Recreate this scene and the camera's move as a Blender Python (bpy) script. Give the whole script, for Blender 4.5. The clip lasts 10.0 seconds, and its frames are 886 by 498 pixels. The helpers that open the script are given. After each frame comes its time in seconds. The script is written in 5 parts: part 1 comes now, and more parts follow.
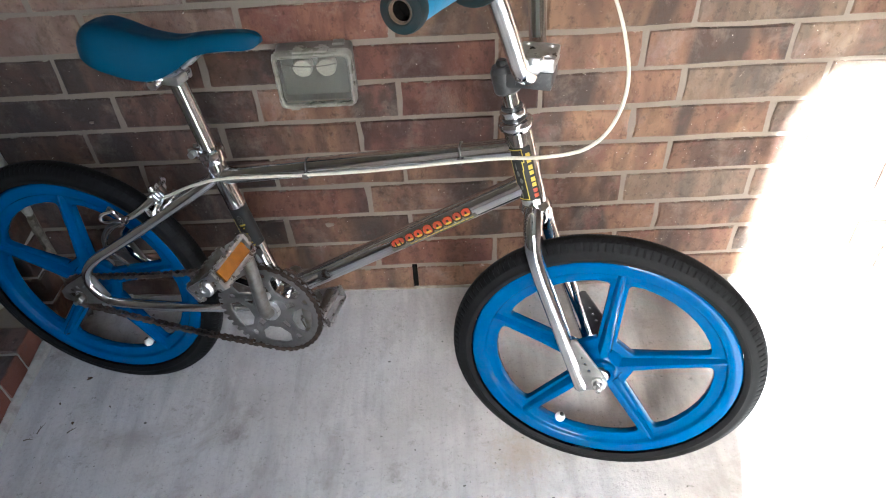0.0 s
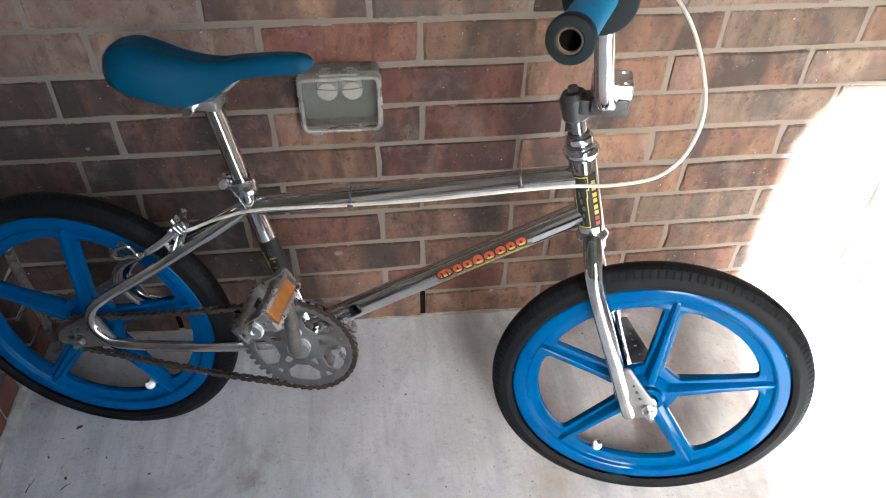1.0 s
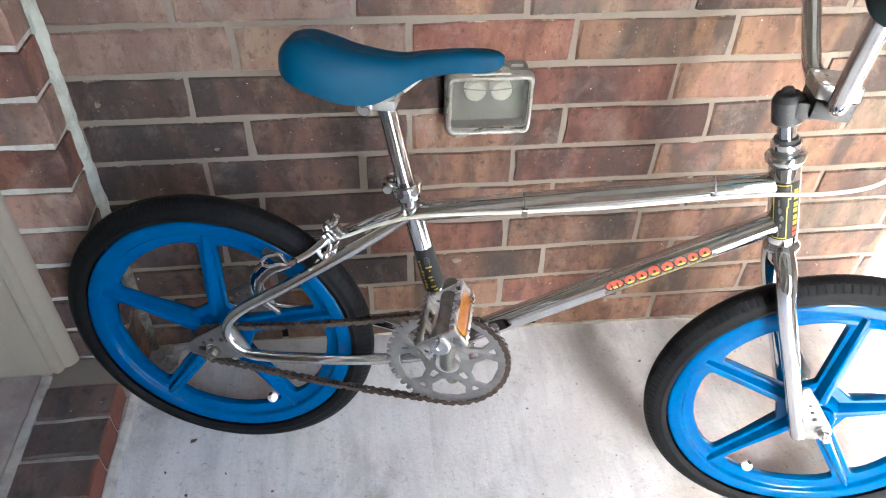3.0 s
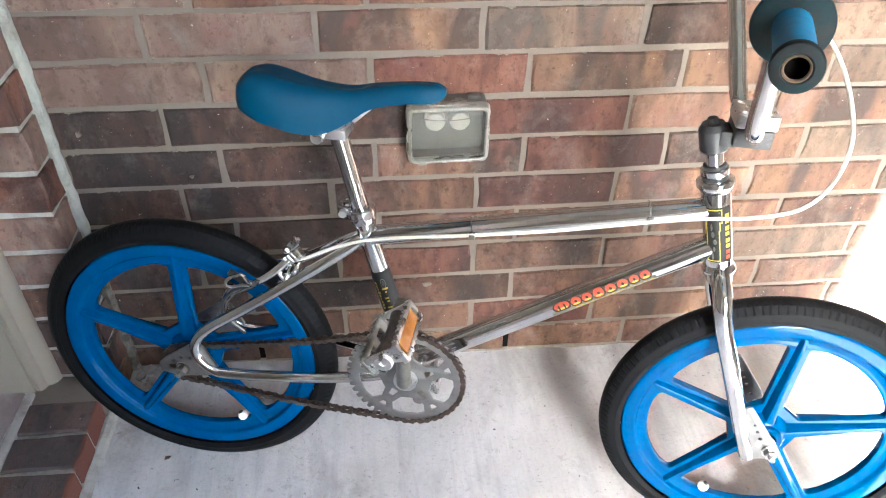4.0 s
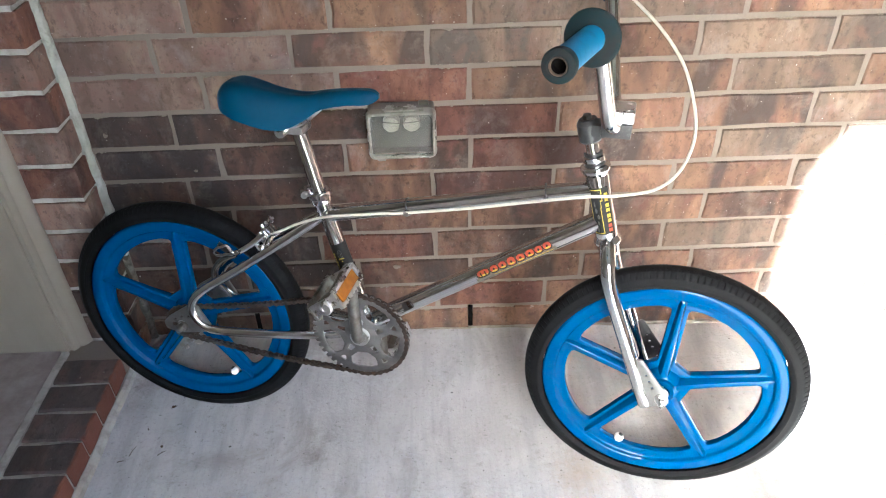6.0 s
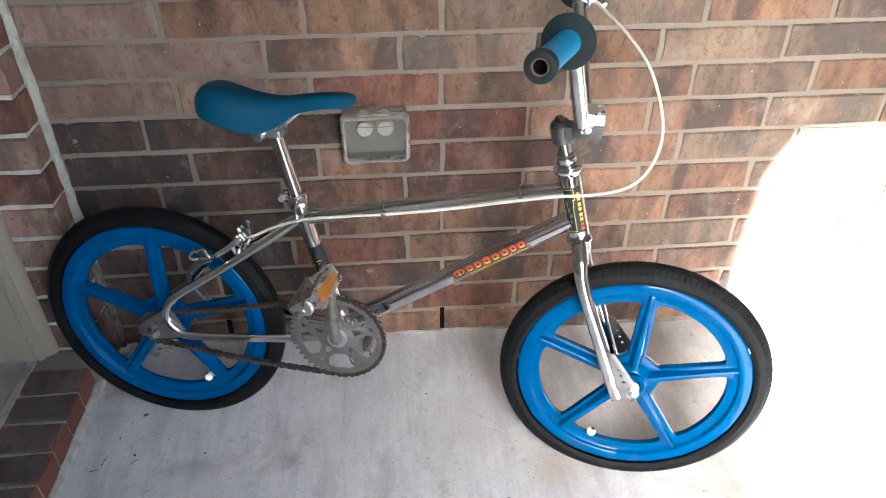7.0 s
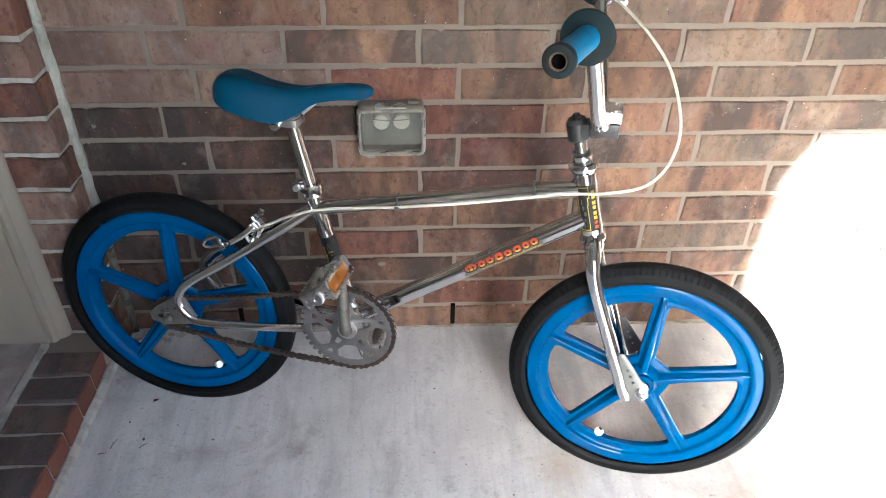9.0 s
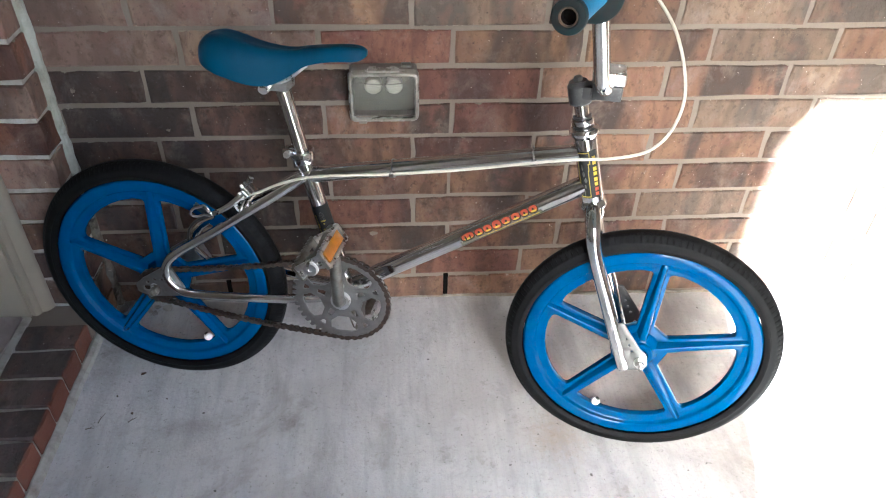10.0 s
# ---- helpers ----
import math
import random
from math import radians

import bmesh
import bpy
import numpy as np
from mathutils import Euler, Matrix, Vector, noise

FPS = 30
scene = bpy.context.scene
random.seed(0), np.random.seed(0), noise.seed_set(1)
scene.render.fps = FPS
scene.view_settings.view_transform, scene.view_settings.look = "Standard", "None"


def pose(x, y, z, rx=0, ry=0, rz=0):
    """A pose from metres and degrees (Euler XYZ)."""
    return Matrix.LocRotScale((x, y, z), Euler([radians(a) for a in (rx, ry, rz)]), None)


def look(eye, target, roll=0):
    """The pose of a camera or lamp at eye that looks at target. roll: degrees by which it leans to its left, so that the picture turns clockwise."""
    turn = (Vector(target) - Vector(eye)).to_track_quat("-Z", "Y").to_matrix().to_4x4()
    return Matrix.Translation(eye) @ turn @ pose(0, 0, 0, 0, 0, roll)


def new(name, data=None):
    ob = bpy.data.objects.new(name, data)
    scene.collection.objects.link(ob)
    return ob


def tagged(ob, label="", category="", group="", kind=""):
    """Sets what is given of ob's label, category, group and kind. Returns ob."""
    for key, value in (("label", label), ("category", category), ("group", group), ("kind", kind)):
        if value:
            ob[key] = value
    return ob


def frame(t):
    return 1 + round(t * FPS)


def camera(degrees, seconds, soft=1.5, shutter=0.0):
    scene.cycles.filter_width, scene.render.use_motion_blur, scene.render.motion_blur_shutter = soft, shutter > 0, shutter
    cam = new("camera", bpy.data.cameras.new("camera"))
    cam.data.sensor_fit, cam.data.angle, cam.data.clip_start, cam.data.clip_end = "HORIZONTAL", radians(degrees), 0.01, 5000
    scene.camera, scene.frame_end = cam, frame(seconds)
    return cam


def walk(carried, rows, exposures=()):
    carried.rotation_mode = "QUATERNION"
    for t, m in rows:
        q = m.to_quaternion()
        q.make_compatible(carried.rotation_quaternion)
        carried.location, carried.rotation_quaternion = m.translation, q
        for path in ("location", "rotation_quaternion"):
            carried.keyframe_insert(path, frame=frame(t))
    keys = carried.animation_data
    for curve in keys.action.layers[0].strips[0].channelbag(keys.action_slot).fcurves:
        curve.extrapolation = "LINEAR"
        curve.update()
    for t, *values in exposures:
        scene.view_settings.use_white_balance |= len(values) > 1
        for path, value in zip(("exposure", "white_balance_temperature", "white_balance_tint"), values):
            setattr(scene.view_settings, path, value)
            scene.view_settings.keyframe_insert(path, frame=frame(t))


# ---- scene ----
cam = camera(64.1, 10.0, soft=1.1)
PATH = [
    (0, (0.078, -1.126, 1.111), (0.052, 0.355, -0.232), -3.3),
    (0.5, (0.032, -1.116, 1.106), (0.089, 0.38, -0.22), -0.2),
    (1, (-0.106, -1.069, 1.103), (0.092, 0.426, -0.21), 1.1),
    (1.5, (-0.235, -1.032, 1.084), (0.039, 0.466, -0.212), 2.1),
    (2, (-0.308, -1.008, 1.057), (-0.1, 0.488, -0.253), 1.3),
    (2.5, (-0.338, -0.993, 1.042), (-0.123, 0.504, -0.267), 2.2),
    (2.7, (-0.337, -0.991, 1.054), (-0.129, 0.504, -0.258), 2.0),
    (3.8, (-0.284, -1.024, 1.08), (-0.093, 0.52, -0.177), 1.0),
    (4, (-0.251, -1.044, 1.09), (-0.089, 0.515, -0.152), 0.8),
    (4.5, (-0.109, -1.14, 1.115), (-0.102, 0.435, -0.116), -1.1),
    (5, (-0.034, -1.203, 1.136), (-0.096, 0.376, -0.09), -2.5),
    (5.5, (-0.039, -1.222, 1.152), (-0.093, 0.376, -0.049), -3.2),
    (5.7, (-0.057, -1.252, 1.161), (-0.087, 0.356, -0.028), -2.8),
    (6.8, (-0.12, -1.303, 1.157), (0.017, 0.306, -0.022), 0.1),
    (7, (-0.121, -1.31, 1.161), (0.024, 0.312, -0.001), 0.0),
    (7.5, (-0.113, -1.312, 1.166), (0.03, 0.332, 0.035), -0.9),
    (8, (-0.109, -1.311, 1.168), (0.037, 0.344, 0.054), -0.1),
    (8.5, (-0.11, -1.312, 1.166), (0.012, 0.339, 0.044), 0.4),
    (9, (-0.12, -1.313, 1.155), (-0.012, 0.308, -0.011), 1.0),
    (9.5, (-0.132, -1.311, 1.144), (-0.006, 0.283, -0.057), 1.5),
    (10, (-0.141, -1.29, 1.132), (0.013, 0.28, -0.098), 1.8),
]
walk(cam, [(t, look(eye, target, roll)) for t, eye, target, roll in PATH], exposures=[(0.0, 4.48, 5600, 6), (1.0, 4.53, 5600, 6), (1.5, 4.86, 5600, 6), (2.0, 5.16, 5600, 6), (2.5, 5.43, 5600, 6), (4.0, 5.44, 5600, 6), (4.5, 5.26, 5600, 6), (5.0, 5.11, 5600, 6), (5.5, 5.03, 5600, 6), (7.0, 4.76, 5600, 6), (8.5, 4.75, 5600, 6), (9.5, 4.77, 5600, 6), (10.0, 4.61, 5600, 6)])

# ---- world and sun ----
SUN_EL, SUN_SIDE = 38.0, 15.4  # degrees; the light runs towards the wall and a little to +x
world = bpy.data.worlds.new("sky")
scene.world = world
world.use_nodes = True
wn = world.node_tree.nodes
sky = wn.new("ShaderNodeTexSky")
sky.sky_type = "NISHITA"
sky.sun_disc = False
sky.dust_density = 3.7
sky.sun_elevation = radians(SUN_EL)
sky.sun_rotation = radians(180 + SUN_SIDE)
wn["Background"].inputs["Strength"].default_value = 0.13
world.node_tree.links.new(sky.outputs[0], wn["Background"].inputs["Color"])
sun = new("sun", bpy.data.lights.new("sun", "SUN"))
sun.data.energy = 5.0
sun.data.angle = radians(0.6)
sun.data.color = (1.0, 0.965, 0.91)
_c = math.cos(radians(SUN_EL))
TO_SUN = Vector((-_c * math.sin(radians(SUN_SIDE)), -_c * math.cos(radians(SUN_SIDE)), math.sin(radians(SUN_EL))))
sun.matrix_world = look(TO_SUN * 20, (0, 0, 0))

# ---- materials ----


class Mat:
    """A small node-material builder."""

    def __init__(self, name, color=(0.5, 0.5, 0.5), rough=0.5, metal=0.0, spec=0.5):
        self.m = bpy.data.materials.new(name)
        self.m.use_nodes = True
        self.t = self.m.node_tree
        self.b = self.t.nodes["Principled BSDF"]
        self.b.inputs["Base Color"].default_value = (*color, 1)
        self.b.inputs["Roughness"].default_value = rough
        self.b.inputs["Metallic"].default_value = metal
        self.b.inputs["Specular IOR Level"].default_value = spec
        self.color = self.rgb(color)
        self.co = None

    def node(self, kind, **values):
        n = self.t.nodes.new(kind)
        for k, v in values.items():
            n.inputs[k.replace("_", " ")].default_value = v
        return n

    def link(self, a, b):
        self.t.links.new(a, b)

    def rgb(self, c):
        n = self.t.nodes.new("ShaderNodeRGB")
        n.outputs[0].default_value = (*c, 1)
        return n.outputs[0]

    def coords(self, scale=(1, 1, 1), shuffle=False):
        tc = self.t.nodes.new("ShaderNodeTexCoord")
        mp = self.t.nodes.new("ShaderNodeMapping")
        mp.inputs["Scale"].default_value = scale
        self.link(tc.outputs["Object"], mp.inputs["Vector"])
        if shuffle:
            info = self.t.nodes.new("ShaderNodeObjectInfo")
            mul = self.t.nodes.new("ShaderNodeVectorMath")
            mul.operation = "SCALE"
            mul.inputs[0].default_value = (37.0, 11.0, 53.0)
            self.link(info.outputs["Random"], mul.inputs["Scale"])
            self.link(mul.outputs[0], mp.inputs["Location"])
        return mp.outputs[0]

    def noise(self, scale, detail=4.0, rough=0.55, stretch=(1, 1, 1), shuffle=False, warp=0.0):
        n = self.node("ShaderNodeTexNoise", Scale=scale, Detail=detail, Roughness=rough, Distortion=warp)
        self.link(self.coords(stretch, shuffle), n.inputs["Vector"])
        return n.outputs["Fac"]

    def ramp(self, fac, lo, hi, a=0.0, b=1.0):
        n = self.t.nodes.new("ShaderNodeMapRange")
        n.clamp = True
        for k, v in zip(("From Min", "From Max", "To Min", "To Max"), (lo, hi, a, b)):
            n.inputs[k].default_value = v
        self.link(fac, n.inputs["Value"])
        return n.outputs[0]

    def mix(self, fac, color, mode="MIX", amount=1.0):
        n = self.t.nodes.new("ShaderNodeMix")
        n.data_type = "RGBA"
        n.blend_type = mode
        if amount != 1.0:
            fac = self.ramp(fac, 0, 1, 0, amount)
        self.link(fac, n.inputs[0])
        self.link(self.color, n.inputs[6])
        self.link(self.rgb(color) if isinstance(color, tuple) else color, n.inputs[7])
        self.color = n.outputs[2]
        return self

    def hue(self, amount):
        """Lighter or darker from piece to piece."""
        info = self.t.nodes.new("ShaderNodeObjectInfo")
        n = self.t.nodes.new("ShaderNodeHueSaturation")
        self.link(self.ramp(info.outputs["Random"], 0, 1, 1 - amount, 1 + amount), n.inputs["Value"])
        self.link(self.color, n.inputs["Color"])
        self.color = n.outputs[0]
        return self

    def bump(self, fac, strength, distance=0.002):
        n = self.node("ShaderNodeBump", Strength=strength, Distance=distance)
        self.link(fac, n.inputs["Height"])
        if self.b.inputs["Normal"].is_linked:
            self.link(self.b.inputs["Normal"].links[0].from_socket, n.inputs["Normal"])
        self.link(n.outputs[0], self.b.inputs["Normal"])
        return self

    def rough(self, fac, lo, hi):
        self.link(self.ramp(fac, 0.3, 0.7, lo, hi), self.b.inputs["Roughness"])
        return self

    def done(self):
        self.link(self.color, self.b.inputs["Base Color"])
        return self.m


def brick_material(name, base, band, spot, dust=0.35, red=(0.12, 0.052, 0.042), front=None):
    """Wire-cut brick: upright fire-flash bands, clouded patches, pits, chips and mortar smeared over the arrises."""
    k = Mat(name, base, 0.85, spec=0.3)
    k.mix(k.ramp(k.noise(12, 3, 0.5, (1, 1, 0.3), True, 0.5), 0.43, 0.57), spot, amount=0.9)
    k.mix(k.ramp(k.noise(7.5, 3, 0.5, (1, 1, 0.25), True, 0.6), 0.5, 0.6), band, amount=0.92)
    k.mix(k.ramp(k.noise(24, 4, 0.6, (1, 1, 0.5), True, 0.5), 0.48, 0.64), tuple(c * 0.55 for c in base), amount=0.65)
    k.mix(k.ramp(k.noise(19, 4, 0.6, (1, 1, 0.9), True, 0.4), 0.52, 0.68), red, amount=0.55)
    k.mix(k.ramp(k.noise(75, 5, 0.75, (1, 1, 0.8), True), 0.53, 0.66), tuple(c * 0.42 for c in base), amount=0.65)
    k.mix(k.ramp(k.noise(14, 6, 0.74, (1, 1, 0.8), True, 0.3), 0.52, 0.72), (0.21, 0.175, 0.152), amount=dust)
    k.mix(k.ramp(k.noise(40, 6, 0.78, (1, 1, 1), True, 0.4), 0.66, 0.72), (0.31, 0.27, 0.235), amount=0.6)
    k.mix(k.ramp(k.noise(110, 3, 0.6, (1, 1, 1), True), 0.25, 0.31, 1.0, 0.0), (0.02, 0.016, 0.014), amount=0.6)
    k.mix(k.ramp(k.noise(210, 2, 0.5, (1, 1, 1), True), 0.75, 0.77), (0.55, 0.5, 0.45), amount=0.7)
    # how near to the piece's own edge, broken up by noise
    tc = k.t.nodes.new("ShaderNodeTexCoord")
    sep = k.t.nodes.new("ShaderNodeSeparateXYZ")
    k.link(tc.outputs["Generated"], sep.inputs[0])

    def maths(op, a, b):
        n = k.t.nodes.new("ShaderNodeMath")
        n.operation = op
        for i, v in enumerate((a, b)):
            if isinstance(v, (int, float)):
                n.inputs[i].default_value = v
            else:
                k.link(v, n.inputs[i])
        return n.outputs[0]

    ez = maths("MULTIPLY", maths("ABSOLUTE", maths("SUBTRACT", sep.outputs[2], 0.5), 0), 0.13)
    near = maths("SUBTRACT", ez, 0.065)
    ragged = maths("ADD", near, maths("MULTIPLY", k.noise(38, 5, 0.7, (1, 1, 1), True), 0.034))
    k.mix(k.ramp(ragged, 0.0158, 0.0178), (0.180, 0.163, 0.126), amount=0.85)
    if front:  # the nosing keeps its fired red, the trodden face is blackened
        own = k.t.nodes.new("ShaderNodeSeparateXYZ")
        k.link(tc.outputs["Object"], own.inputs[0])
        edge = maths("ADD", own.outputs[0], maths("MULTIPLY", k.noise(60, 4, 0.7, (1, 1, 1), True), 0.012))
        k.mix(k.ramp(edge, 0.064, 0.069), front, amount=0.9)
    k.hue(0.2)
    k.bump(k.noise(55, 6, 0.75, (1, 1, 0.6), True), 0.8, 0.006)
    k.bump(k.noise(480, 3, 0.6, (1, 1, 1), True), 0.4, 0.001)
    return k.done()


BRICKS = [
    brick_material("brick_tan", (0.134, 0.075, 0.048), (0.047, 0.034, 0.028), (0.193, 0.114, 0.066)),
    brick_material("brick_brown", (0.085, 0.046, 0.032), (0.034, 0.026, 0.022), (0.146, 0.082, 0.050)),
    brick_material("brick_red", (0.098, 0.041, 0.030), (0.048, 0.028, 0.024), (0.134, 0.062, 0.040)),
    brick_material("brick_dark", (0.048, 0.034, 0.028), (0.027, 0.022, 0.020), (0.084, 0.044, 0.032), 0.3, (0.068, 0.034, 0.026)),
    brick_material("brick_sill", (0.086, 0.068, 0.062), (0.057, 0.048, 0.046), (0.128, 0.083, 0.069), 0.45, (0.121, 0.065, 0.054), front=(0.160, 0.056, 0.035)),
    brick_material("brick_limed", (0.174, 0.108, 0.083), (0.092, 0.070, 0.059), (0.230, 0.151, 0.115), 0.85, (0.194, 0.089, 0.068)),
    brick_material("brick_umber", (0.119, 0.083, 0.059), (0.062, 0.050, 0.042), (0.154, 0.109, 0.075), 0.4, (0.129, 0.070, 0.050)),
    brick_material("brick_dusty", (0.165, 0.108, 0.084), (0.122, 0.078, 0.062), (0.205, 0.143, 0.104), 0.6, (0.165, 0.082, 0.068)),
]

k = Mat("mortar", (0.163, 0.137, 0.111), 0.95, spec=0.2)
k.mix(k.ramp(k.noise(14, 4), 0.4, 0.7), (0.151, 0.126, 0.105))
k.mix(k.ramp(k.noise(40, 5, 0.7), 0.5, 0.7), (0.166, 0.135, 0.109), amount=0.6)
k.mix(k.ramp(k.noise(300, 3, 0.7), 0.5, 0.8), (0.176, 0.149, 0.128), amount=0.6)
k.bump(k.noise(90, 5, 0.7), 0.7, 0.004)
k.bump(k.noise(350, 4, 0.7), 0.6, 0.0015)
MORTAR = k.done()

k = Mat("concrete", (0.473, 0.461, 0.446), 0.8, spec=0.35)
k.mix(k.ramp(k.noise(2.6, 5, 0.6, warp=0.6), 0.4, 0.6), (0.378, 0.364, 0.347))
k.mix(k.ramp(k.noise(9, 5, 0.65, (1, 0.45, 1), warp=0.5), 0.5, 0.66), (0.270, 0.259, 0.251), amount=0.6)
k.mix(k.ramp(k.noise(24, 4, 0.6, (1, 0.12, 1)), 0.5, 0.7), (0.257, 0.253, 0.251), amount=0.4)
k.mix(k.ramp(k.noise(75, 3, 0.6, (1, 0.06, 1)), 0.5, 0.75), (0.278, 0.270, 0.270), amount=0.35)
k.mix(k.ramp(k.noise(6.5, 6, 0.74, warp=0.9), 0.56, 0.7), (0.270, 0.243, 0.213), amount=0.55)
k.mix(k.ramp(k.noise(14, 5, 0.7, warp=0.5), 0.58, 0.7), (0.459, 0.454, 0.458), amount=0.65)
k.mix(k.ramp(k.noise(30, 6, 0.75), 0.6, 0.7), (0.223, 0.205, 0.185), amount=0.5)
k.mix(k.ramp(k.noise(150, 4, 0.75), 0.5, 0.75), (0.241, 0.231, 0.224), amount=0.4)
k.mix(k.ramp(k.noise(75, 5, 0.78), 0.6, 0.7), (0.161, 0.152, 0.140), amount=0.5)
k.mix(k.ramp(k.noise(160, 2, 0.5), 0.73, 0.76), (0.088, 0.080, 0.074), amount=0.8)
k.mix(k.ramp(k.noise(55, 2, 0.4), 0.77, 0.79), (0.068, 0.056, 0.048), amount=0.85)
for sx, sy, r, tint, amount in (
    (-0.346, -0.371, 0.030, (0.15, 0.13, 0.11), 0.75),
    (-0.322, -0.325, 0.022, (0.17, 0.15, 0.125), 0.5),
    (-0.043, -0.464, 0.026, (0.15, 0.135, 0.11), 0.65),
    (0.185, -0.43, 0.075, (0.32, 0.245, 0.165), 0.55),
    (-0.07, -0.60, 0.05, (0.17, 0.15, 0.125), 0.5),
    (-0.735, -0.13, 0.07, (0.14, 0.12, 0.10), 0.7),
):
    away = k.t.nodes.new("ShaderNodeVectorMath")
    away.operation = "DISTANCE"
    away.inputs[1].default_value = (sx, sy, -0.02)
    k.link(k.coords(), away.inputs[0])
    rim = k.t.nodes.new("ShaderNodeMath")
    rim.operation = "MULTIPLY_ADD"
    k.link(k.noise(55, 6, 0.75, warp=0.6), rim.inputs[0])
    rim.inputs[1].default_value = 2.6 * r
    k.link(away.outputs["Value"], rim.inputs[2])
    k.mix(k.ramp(rim.outputs[0], 2.3 * r, 1.1 * r), tint, amount=amount)
k.rough(k.noise(12, 5, 0.65), 0.62, 0.9)
k.bump(k.noise(60, 5, 0.65, (1, 0.35, 1)), 0.4, 0.003)
k.bump(k.noise(130, 3, 0.55), 0.5, 0.002)
k.bump(k.noise(420, 3, 0.6), 0.4, 0.0009)
CONCRETE = k.done()

k = Mat("sealant", (0.30, 0.30, 0.262), 0.85, spec=0.2)
k.mix(k.ramp(k.noise(25, 5, 0.65), 0.45, 0.7), (0.19, 0.188, 0.16), amount=0.7)
k.mix(k.ramp(k.noise(9, 6, 0.75, warp=0.5), 0.54, 0.66), (0.135, 0.118, 0.094), amount=0.7)
k.bump(k.noise(90, 4), 0.4, 0.002)
SEALANT = k.done()
k = Mat("pale_mortar", (0.37, 0.35, 0.315), 0.9, spec=0.2)
k.mix(k.ramp(k.noise(30, 5, 0.7), 0.45, 0.7), (0.19, 0.172, 0.15), amount=0.8)
k.bump(k.noise(150, 5, 0.7), 0.6, 0.003)
PALEMORTAR = k.done()

k = Mat("foot_mortar", (0.25, 0.225, 0.185), 0.9, spec=0.2)
k.mix(k.ramp(k.noise(22, 5, 0.7), 0.42, 0.66), (0.14, 0.12, 0.097), amount=0.9)
k.bump(k.noise(120, 5, 0.7), 0.7, 0.003)
FOOTMORTAR = k.done()

k = Mat("dirty_mortar", (0.135, 0.122, 0.098), 0.95, spec=0.15)
k.mix(k.ramp(k.noise(30, 6, 0.75), 0.42, 0.6), (0.06, 0.052, 0.042), amount=0.85)
k.mix(k.ramp(k.noise(55, 5, 0.7), 0.6, 0.7), (0.24, 0.22, 0.18), amount=0.7)
k.bump(k.noise(130, 5, 0.7), 0.8, 0.004)
DIRTYMORTAR = k.done()

# colour of the unseen walls, raised to bounce more fill light to the left
k = Mat("wall_plain", (0.31, 0.27, 0.235), 0.9)
k.mix(k.ramp(k.noise(5, 4), 0.4, 0.65), (0.24, 0.205, 0.18))
k.bump(k.noise(60, 4), 0.4, 0.003)
WALLPLAIN = k.done()

k = Mat("trim_paint", (0.209, 0.182, 0.141), 0.5)
k.mix(k.ramp(k.noise(9, 5, 0.6, (1, 1, 0.2)), 0.5, 0.75), (0.160, 0.138, 0.104), amount=0.6)
k.mix(k.ramp(k.noise(120, 4, 0.7), 0.66, 0.74), (0.291, 0.237, 0.172), amount=0.5)
k.bump(k.noise(70, 4, 0.6, (1, 1, 0.15)), 0.2, 0.001)
TRIM = k.done()

k = Mat("ceiling_paint", (0.30, 0.295, 0.285), 0.7)
k.mix(k.ramp(k.noise(2, 5), 0.4, 0.7), (0.25, 0.245, 0.235))
k.bump(k.noise(80, 4, 0.6, (1, 0.1, 1)), 0.2, 0.001)
CEILING = k.done()

k = Mat("threshold", (0.20, 0.165, 0.155), 0.6)
k.mix(k.ramp(k.noise(12, 5, 0.65), 0.4, 0.7), (0.33, 0.30, 0.27))
k.bump(k.noise(180, 4), 0.3, 0.001)
THRESH = k.done()

k = Mat("lawn", (0.045, 0.065, 0.02), 0.95)
k.mix(k.ramp(k.noise(0.8, 6), 0.4, 0.7), (0.085, 0.08, 0.034))
k.bump(k.noise(30, 5), 0.8, 0.03)
LAWN = k.done()

k = Mat("chrome", (0.64, 0.645, 0.655), 0.1, 1.0)
k.mix(k.ramp(k.noise(60, 5, 0.7), 0.6, 0.8), (0.42, 0.415, 0.405), amount=0.5)
k.mix(k.ramp(k.noise(700, 2, 0.5), 0.72, 0.76), (0.22, 0.17, 0.13), amount=0.6)
k.rough(k.noise(35, 5, 0.65), 0.05, 0.12)
CHROME = k.done()

k = Mat("worn_chrome", (0.56, 0.56, 0.555), 0.3, 1.0)
k.mix(k.ramp(k.noise(90, 5, 0.7), 0.5, 0.75), (0.28, 0.26, 0.24), amount=0.7)
k.rough(k.noise(50, 5, 0.65), 0.2, 0.45)
WORNCHROME = k.done()

k = Mat("dull_steel", (0.11, 0.105, 0.10), 0.45, 1.0)
k.mix(k.ramp(k.noise(60, 5, 0.7), 0.45, 0.7), (0.09, 0.08, 0.068), amount=0.7)
k.rough(k.noise(70, 4), 0.35, 0.6)
DULLSTEEL = k.done()

k = Mat("dirty_alloy", (0.23, 0.222, 0.208), 0.4, 1.0)
k.mix(k.ramp(k.noise(40, 5, 0.7), 0.42, 0.65), (0.14, 0.115, 0.085), amount=0.8)
k.rough(k.noise(70, 4), 0.35, 0.6)
DIRTYALLOY = k.done()

